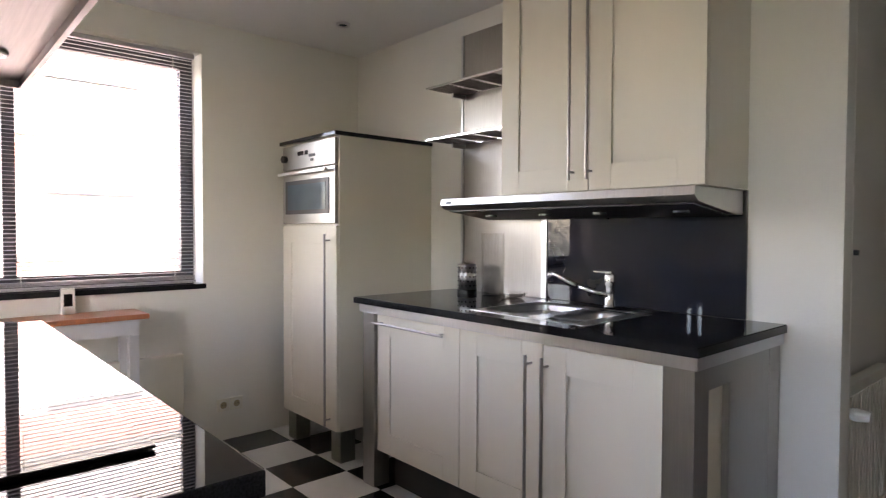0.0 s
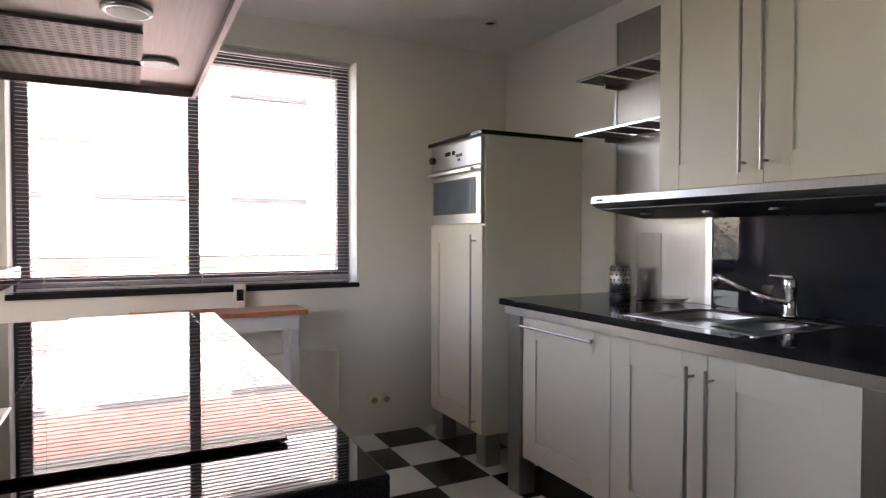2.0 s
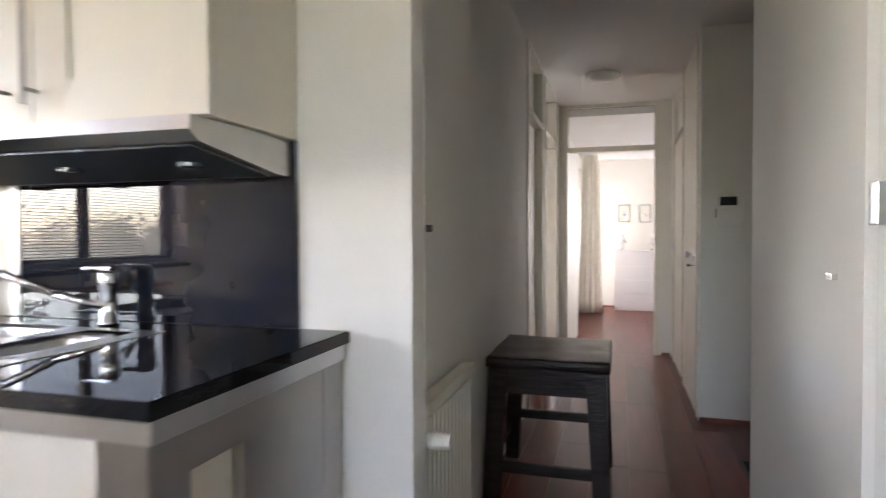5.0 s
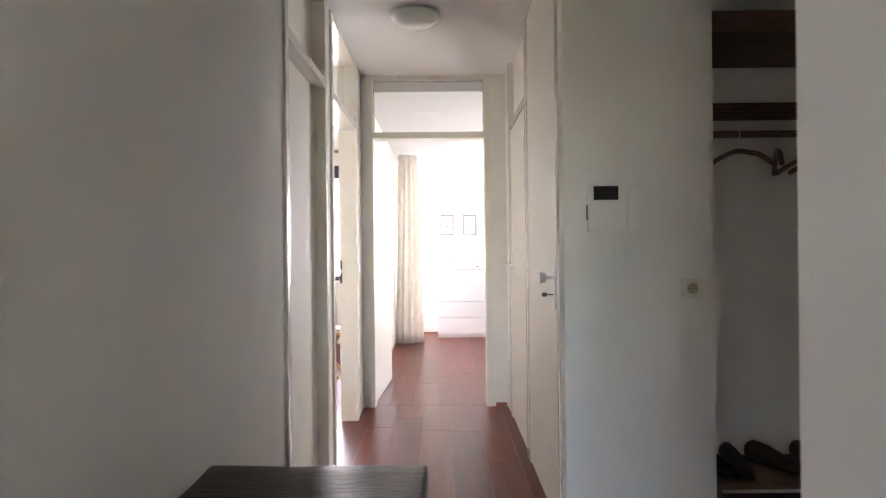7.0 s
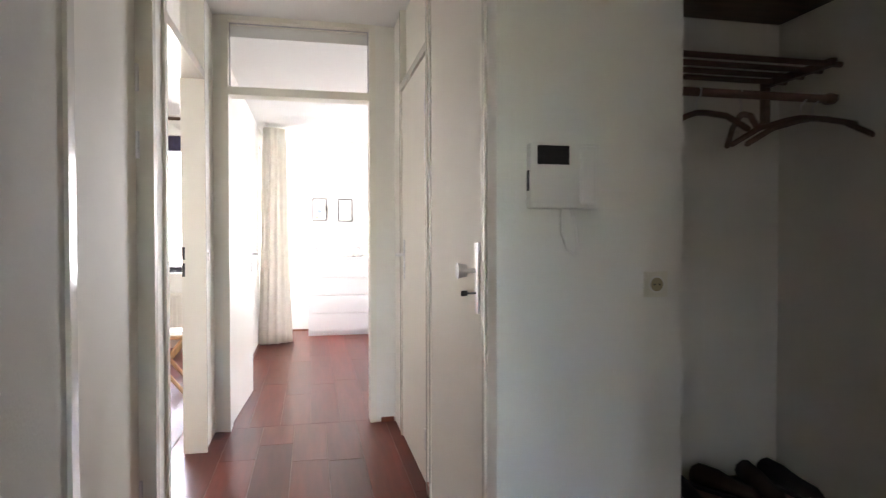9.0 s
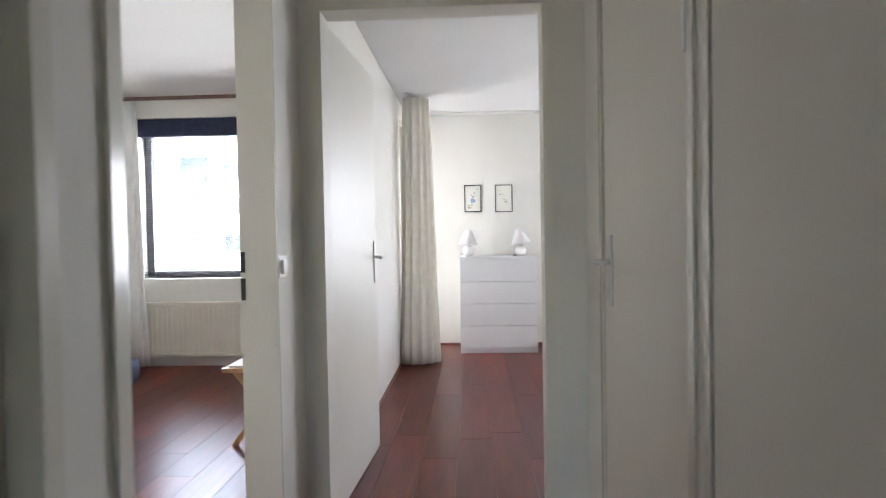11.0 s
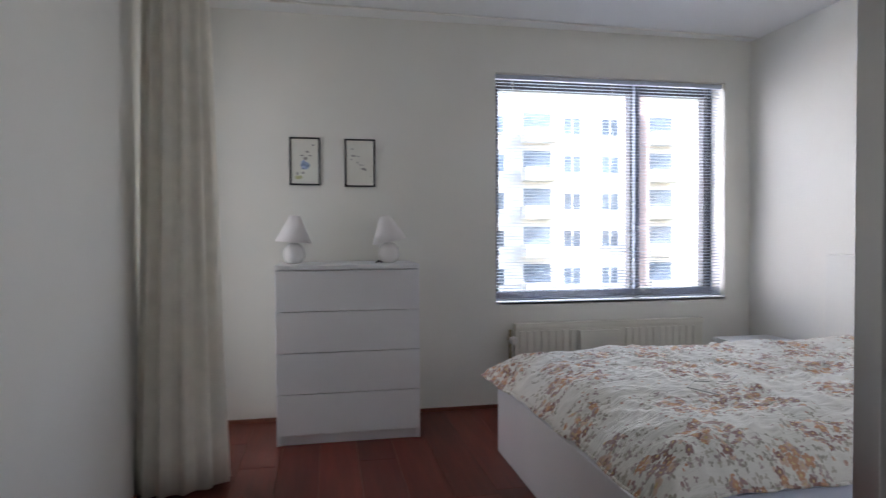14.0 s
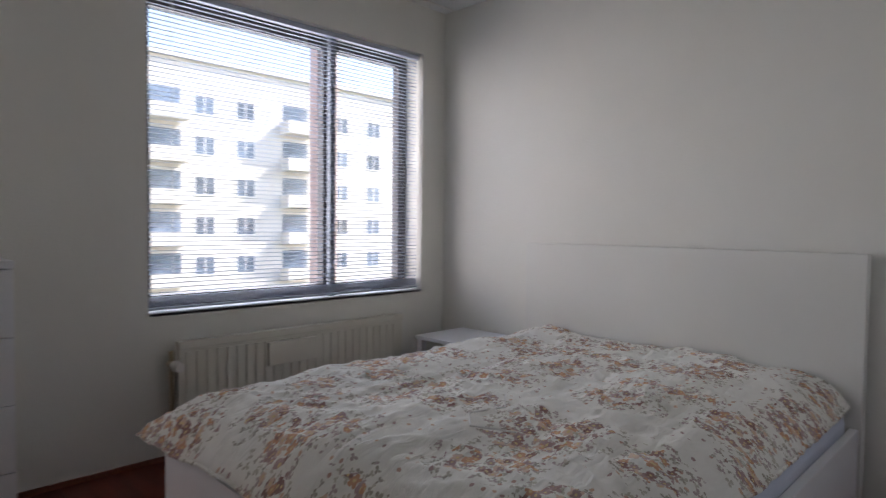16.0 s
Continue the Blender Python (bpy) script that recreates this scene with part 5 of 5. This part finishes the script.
for lx, ly in ((3.25, 8.47), (3.605, 8.47), (3.25, 8.91), (3.605, 8.91)):
    part("leg", B(lx, ly, 0, lx + 0.04, ly + 0.04, 0.42, 0.002), "white", ns)
part("shelf", B(3.29, 8.50, 0.15, 3.605, 8.92, 0.168), "white", ns)

# wardrobe corner
wd = thing("wardrobe", (2.6, 5.66, 0), "tall pale grey wardrobe with an aluminium edge", "wardrobe")
part("body", B(1.625, YD + 0.112, 0, XB - 0.004, 6.20, HB - 0.01), "white", wd)
part("edge_strip", B(1.578, 6.17, 0, 1.622, 6.222, HB - 0.01, 0.003), "alu", wd, "grey aluminium edge strip")
part("door", B(1.598, YD + 0.115, 0.02, 1.624, 6.168, HB - 0.03, 0.002), "white", wd)


def drape(name, cx, cy, half_x, depth, z0, z1, folds, flare, mat, label, turn=0.0):
    """Hanging curtain: a closed pleated tube of cloth."""
    bm = bmesh.new()
    seg, rows = folds * 10, 14
    rings = []
    for r in range(rows + 1):
        t = r / rows
        z = z1 + (z0 - z1) * t
        k = 0.66 + flare * t
        ring = []
        for s in range(seg):
            a = 2 * math.pi * s / seg
            ripple = 1 + 0.16 * math.sin(folds * a + 0.8 * math.sin(3 * t + a)) + 0.05 * math.sin(2.3 * folds * a + 4 * t)
            x, y = half_x * k * ripple * math.cos(a), depth * k * ripple * math.sin(a)
            ring.append(bm.verts.new((cx + x * math.cos(turn) - y * math.sin(turn), cy + x * math.sin(turn) + y * math.cos(turn), z)))
        rings.append(ring)
    for a, b in zip(rings, rings[1:]):
        for s in range(seg):
            bm.faces.new((a[s], a[(s + 1) % seg], b[(s + 1) % seg], b[s]))
    bm.faces.new(rings[0])
    bm.faces.new(rings[-1])
    return single(name, bm, mat, label, "curtain", smooth=True)


drape("curtain", 0.085, 8.20, 0.165, 0.085, 0.015, HB - 0.025, 11, 0.38, "curtain", "heavy cream curtain drawn together beside the wall", turn=radians(20))
rl = thing("curtain_rail", (1.8, 8.95, HB), "thin white curtain rail on the ceiling", "rail")
part("track", tube([(0.0, 8.05, HB - 0.008), (0.10, 8.5, HB - 0.008), (0.14, 8.80, HB - 0.008), (0.22, 8.92, HB - 0.008), (0.40, 8.97, HB - 0.008), (3.64, 9.06, HB - 0.008)], 0.007, 6), "plastic", rl)
part("track", tube([(1.6, 8.22, HB - 0.006), (3.6, 8.30, HB - 0.006)], 0.004, 6), "plastic", rl)

# ---- side room ----
drape("net_curtain", -2.67, 8.08, 0.215, 0.05, 0.02, 2.47, 8, 0.28, "net", "sheer white curtain beside the side room window")
cr = thing("curtain_pole", (-1.8, 8.08, 2.50), "brown wooden curtain pole", "curtain pole")
part("pole", R((-2.93, 8.08, 2.50), (-0.35, 8.08, 2.50), 0.018), "rackwood", cr)
for x in (-2.9, -0.4):
    part("bracket", boxes((x - 0.01, 8.08, 2.485, x + 0.01, 8.199, 2.515)), "rackwood", cr)
roll = structure("trim_rolled_blind", B(LW[0] + 0.01, YL + 0.005, 2.17, LW[1] - 0.01, YL + 0.07, 2.335, 0.01), "navy", "dark rolled up blind in the window head", "blind")
radiator("radiator", "x", YL, -2.585, -0.9, 0.10, 0.61, -1, "white panel radiator below the side room window", "end")
bs = thing("bookcase", (-2.7, 7.7, 0), "low white open shelf unit", "shelf unit")
part("top", B(-2.93, 7.45, 0.47, -2.49, 7.83, 0.50, 0.003), "white", bs)
part("side", B(-2.93, 7.80, 0, -2.49, 7.83, 0.47), "white", bs)
part("side", B(-2.93, 7.45, 0, -2.49, 7.48, 0.47), "white", bs)
part("shelf", B(-2.93, 7.48, 0.24, -2.49, 7.80, 0.262), "white", bs)
part("shelf", B(-2.93, 7.48, 0.03, -2.49, 7.80, 0.052), "white", bs)
part("back", B(-2.945, 7.45, 0, -2.93, 7.83, 0.50), "white", bs)
db = thing("daybed", (-2.3, 6.1, 0), "navy daybed with a thick seat cushion and a bolster", "daybed")
part("seat", B(-2.95, 5.30, 0.20, -1.74, 6.74, 0.395, 0.08), "navy", db, "thick navy seat cushion", smooth=True)
part("frame", B(-2.93, 5.36, 0.14, -1.84, 6.66, 0.21, 0.006), "darkwood", db)
for lx, ly in ((-2.85, 5.4), (-1.92, 5.4), (-2.85, 6.55), (-2.22, 6.53)):
    part("leg", B(lx, ly, 0, lx + 0.06, ly + 0.06, 0.145, 0.003), "darkwood", db)
roll_bm = lathe([(0.02, -0.55), (0.10, -0.545), (0.128, -0.52), (0.132, 0.0), (0.128, 0.52), (0.10, 0.545), (0.02, 0.55)], (0, 0, 0))
bmesh.ops.transform(roll_bm, matrix=Matrix.Translation((-2.38, 6.60, 0.52)) @ Matrix.Rotation(radians(90), 4, "Y"), verts=roll_bm.verts)
part("bolster", roll_bm, "navy", db, "round navy bolster", smooth=True)
single("blanket", boxes((-2.86, 5.40, 0.396, -1.86, 6.42, 0.412), bevel=0.006), "blanket", "brown patterned blanket spread over the daybed", "blanket")
ch = thing("folding_chair", (-0.62, 6.2, 0), "pale wooden folding chair with papers on it", "chair")
part("seat", B(-0.87, 6.0, 0.43, -0.44, 6.42, 0.455, 0.004), "pine", ch)
for a, b in (((-0.82, 6.03, 0), (-0.48, 6.03, 0.43)), ((-0.48, 6.06, 0), (-0.82, 6.06, 0.43)), ((-0.82, 6.39, 0), (-0.48, 6.39, 0.43)), ((-0.48, 6.36, 0), (-0.82, 6.36, 0.43))):
    part("leg", R(a, b, 0.017, seg=8), "pine", ch)
single("newspaper", boxes((-0.84, 6.03, 0.456, -0.50, 6.30, 0.466), (-0.77, 6.1, 0.466, -0.46, 6.36, 0.473), bevel=0.002), "paper", "folded newspapers lying on the wooden chair", "newspaper")

# ---- outside ----
gnd = structure("ground", B(-400, -400, -7.9, 400, 400, -7.5), "ground", "grass and paving far below the flat", "ground")


def facade_y(name, y, x0, x1, z0, z1, columns, rows, label, face):
    """Flats behind a garden, front towards -y; columns: (x, width, kind)."""
    h = thing(name, ((x0 + x1) / 2, y, z0), label, "building")
    part("wall", B(x0, y, z0, x1, y + 10, z1), face, h)
    part("roof", B(x0 - 0.2, y - 0.3, z1, x1 + 0.2, y + 10.2, z1 + 0.35), "concrete", h)
    shared = {}
    for x, w, kind in columns:
        for z in rows:
            key = (w, kind)
            if kind == "w":
                wdw = new("window", shared.get(key) or shared.setdefault(key, mesh_of(boxes((-w / 2, -0.06, -0.7, w / 2, -0.01, -0.62), (-w / 2, -0.06, 0.62, w / 2, -0.01, 0.7), (-w / 2, -0.06, -0.62, -w / 2 + 0.07, -0.01, 0.62), (w / 2 - 0.07, -0.06, -0.62, w / 2, -0.01, 0.62), (-0.04, -0.06, -0.62, 0.04, -0.01, 0.62)), "window", "white")))
                pme = shared.get((key, 1)) or shared.setdefault((key, 1), mesh_of(boxes((-w / 2 + 0.07, -0.035, -0.62, -0.04, -0.012, 0.62), (0.04, -0.035, -0.62, w / 2 - 0.07, -0.012, 0.62)), "pane", "winglass"))
            else:
                wdw = new("balcony", shared.get(key) or shared.setdefault(key, mesh_of(boxes((-w / 2 - 0.2, -1.3, -1.35, w / 2 + 0.2, -0.002, -1.2), (-w / 2 - 0.2, -1.3, -1.2, w / 2 + 0.2, -1.2, -0.4), (-w / 2 - 0.2, -1.2, -1.2, -w / 2 - 0.12, -0.002, -0.4)), "balcony", "concrete")))
                pme = shared.get((key, 1)) or shared.setdefault((key, 1), mesh_of(boxes((-w / 2, -0.03, -1.2, w / 2, -0.004, 0.95)), "pane", "winglass"))
            wdw.parent = h
            wdw.location = (x - h.location.x, 0, z - z0)
            pa = new("pane", pme)
            pa.parent = wdw
    return h


cols = []
for x in (-31, -21, -11, -1, 16.5, 26.6):
    cols.append((x, 2.2, "b"))
for x in (-28, -25, -18, -15, -8, -5, 3, 6, 10, 13.2, 19.3, 22.4, 31, 34.5, 38):
    cols.append((x, 1.5, "w"))
facade_y("apartment_building", 49.0, -36, 46, -7.5, 12.4, cols, [-7.68 + 2.85 * k for k in range(1, 7)], "pale block of flats with balconies seen through the window", "concrete")

wb = thing("brick_building", (-17.5, 10, -7.5), "pink brick block of flats opposite the kitchen", "building")
part("wall", B(-27.5, -7, -7.5, -17.5, 34, 13.5), "brick", wb)
part("roof", B(-27.7, -7.2, 13.5, -17.2, 34.2, 13.9), "concrete", wb)
wme = mesh_of(boxes((0.0, -0.95, -0.72, 0.05, 0.95, -0.64), (0.0, -0.95, 0.64, 0.05, 0.95, 0.72), (0.0, -0.95, -0.64, 0.05, -0.87, 0.64), (0.0, 0.87, -0.64, 0.05, 0.95, 0.64), (0.0, -0.04, -0.64, 0.05, 0.04, 0.64), (0.0, -1.05, -0.82, 0.12, 1.05, -0.74)), "window", "white")
pme = mesh_of(boxes((0.002, -0.87, -0.64, 0.03, -0.04, 0.64), (0.002, 0.04, -0.64, 0.03, 0.87, 0.64)), "pane", "netwin")
lme = mesh_of(boxes((0.0, -1.1, 0.74, 0.14, 1.1, 0.86)), "lintel", "frame")
for r_ in range(6):
    for c_ in range(11):
        wdw = new("window", wme)
        wdw.parent = wb
        wdw.location = (0.003, -15.5 + 3.35 * c_, 7.5 + 1.5 + 2.95 * (r_ - 2))
        pa = new("pane", pme)
        pa.parent = wdw
        li = new("lintel", lme)
        li.parent = wdw
for r_ in range(5):
    z = 3.75 + 2.95 * (r_ - 1)
    rows = [(-17.5, -6.9, z - 0.06, -17.25, 33.9, z)]
    part("ledge", boxes(*rows), "concrete", wb)
wh = boxes(*[(-17.497, -6.9, 0.55 + 2.95 * (r_ - 2), -17.47, 33.9, 2.38 + 2.95 * (r_ - 2)) for r_ in range(6)])
part("render_band", wh, "concrete", wb, "pale rendered window bands")


single("drainpipe", B(3.05, 9.71, -7.5, 3.21, 9.81, 9.0, 0.01), "pipe", "pinkish pipe on the outside wall beside the window", "pipe")


def tree(x, y, h, seed):
    rng = random.Random(seed)
    t = thing("tree", (x, y, -7.5), "leafy green tree in the garden", "tree", group="garden trees")
    bm = bmesh.new()
    rod(bm, (x, y, -7.5), (x, y, -7.5 + h * 0.55), 0.28, 0.14, 10)
    for k in range(7):
        a = rng.uniform(0, 6.28)
        rod(bm, (x, y, -7.5 + h * rng.uniform(0.3, 0.5)), (x + 2.2 * math.cos(a), y + 2.2 * math.sin(a), -7.5 + h * rng.uniform(0.6, 0.85)), 0.09, 0.03, 6)
    part("trunk", bm, "bark", t)
    vs, fs = [], []
    clumps = [(rng.gauss(0, 1.5), rng.gauss(0, 1.5), h * rng.uniform(0.42, 0.98), rng.uniform(0.6, 1.2)) for _ in range(42)]
    for cx, cy, cz, cr_ in clumps:
        for _ in range(110):
            d_ = Vector((rng.gauss(0, 1), rng.gauss(0, 1), rng.gauss(0, 1))).normalized() * cr_ * rng.uniform(0.4, 1.0)
            p = Vector((x + cx, y + cy, -7.5 + cz)) + d_
            u = Vector((rng.gauss(0, 1), rng.gauss(0, 1), rng.gauss(0, 1))).normalized() * 0.11
            v = u.orthogonal().normalized() * 0.07
            n = len(vs)
            vs += [p - u, p + v, p + u, p - v]
            fs.append((n, n + 1, n + 2, n + 3))
    me = bpy.data.meshes.new("crown")
    me.from_pydata(vs, [], fs)
    me.materials.append(M["leaf"])
    cw = new("crown", me)
    cw.parent = t
    cw.matrix_parent_inverse = Matrix.Translation(-t.location)


for k, (x, y, h) in enumerate(((-12.5, -10.5, 8.6), (-15.5, -14.5, 9.0), (-10.5, -14.0, 8.4), (-19.0, -19.0, 9.4), (3.0, -17.0, 9.5), (8.0, -20.0, 10.5), (-2.5, -19.0, 10.0))):
    tree(x, y, h, 11 + k)


# ---- floor pieces ----
TS = 0.325
tile_me = {}
for nm in ("tile_w", "tile_b"):
    tile_me[nm] = mesh_of(B(-TS / 2 + 0.0012, -TS / 2 + 0.0012, -0.006, TS / 2 - 0.0012, TS / 2 - 0.0012, 0.0, 0.001), "tile", nm)
kf = bpy.data.objects["floor_kitchen"]
for i in range(23):
    for j in range(-2, 12):
        ob = new("tile", tile_me["tile_b" if (i + j) % 2 == 0 else "tile_w"])
        ob.parent = kf
        ob.location = (-2.98 + TS * i, -0.86 + TS - TS * j - 0.325, 0)


def planks(floor, x0, x1, y0, y1, width, length, seed):
    rng = random.Random(seed)
    fl = bpy.data.objects[floor]
    cache = {}
    x = x0
    while x < x1 - 0.01:
        w = min(width, x1 - x)
        y = y0 - rng.uniform(0, length)
        while y < y1:
            a, b = max(y, y0), min(y + length, y1)
            if b - a > 0.01:
                key = (round(w, 3), round(b - a, 3))
                if key not in cache:
                    cache[key] = mesh_of(B(-w / 2 + 0.0008, -(b - a) / 2 + 0.0008, -0.006, w / 2 - 0.0008, (b - a) / 2 - 0.0008, 0.0, 0.0008), "floorboard", "plank")
                ob = new("floorboard", cache[key])
                ob.parent = fl
                ob.location = (x + w / 2, (a + b) / 2, 0)
            y += length
        x += width


planks("floor_hall", HL - 0.1, 2.45, 0.05, YD + 0.05, 0.193, 1.28, 3)
planks("floor_bedroom", HL, XB, YD + 0.05, YF, 0.193, 1.28, 4)
planks("floor_side_room", XL, HL - 0.2, 2.9, YL, 0.193, 1.28, 5)
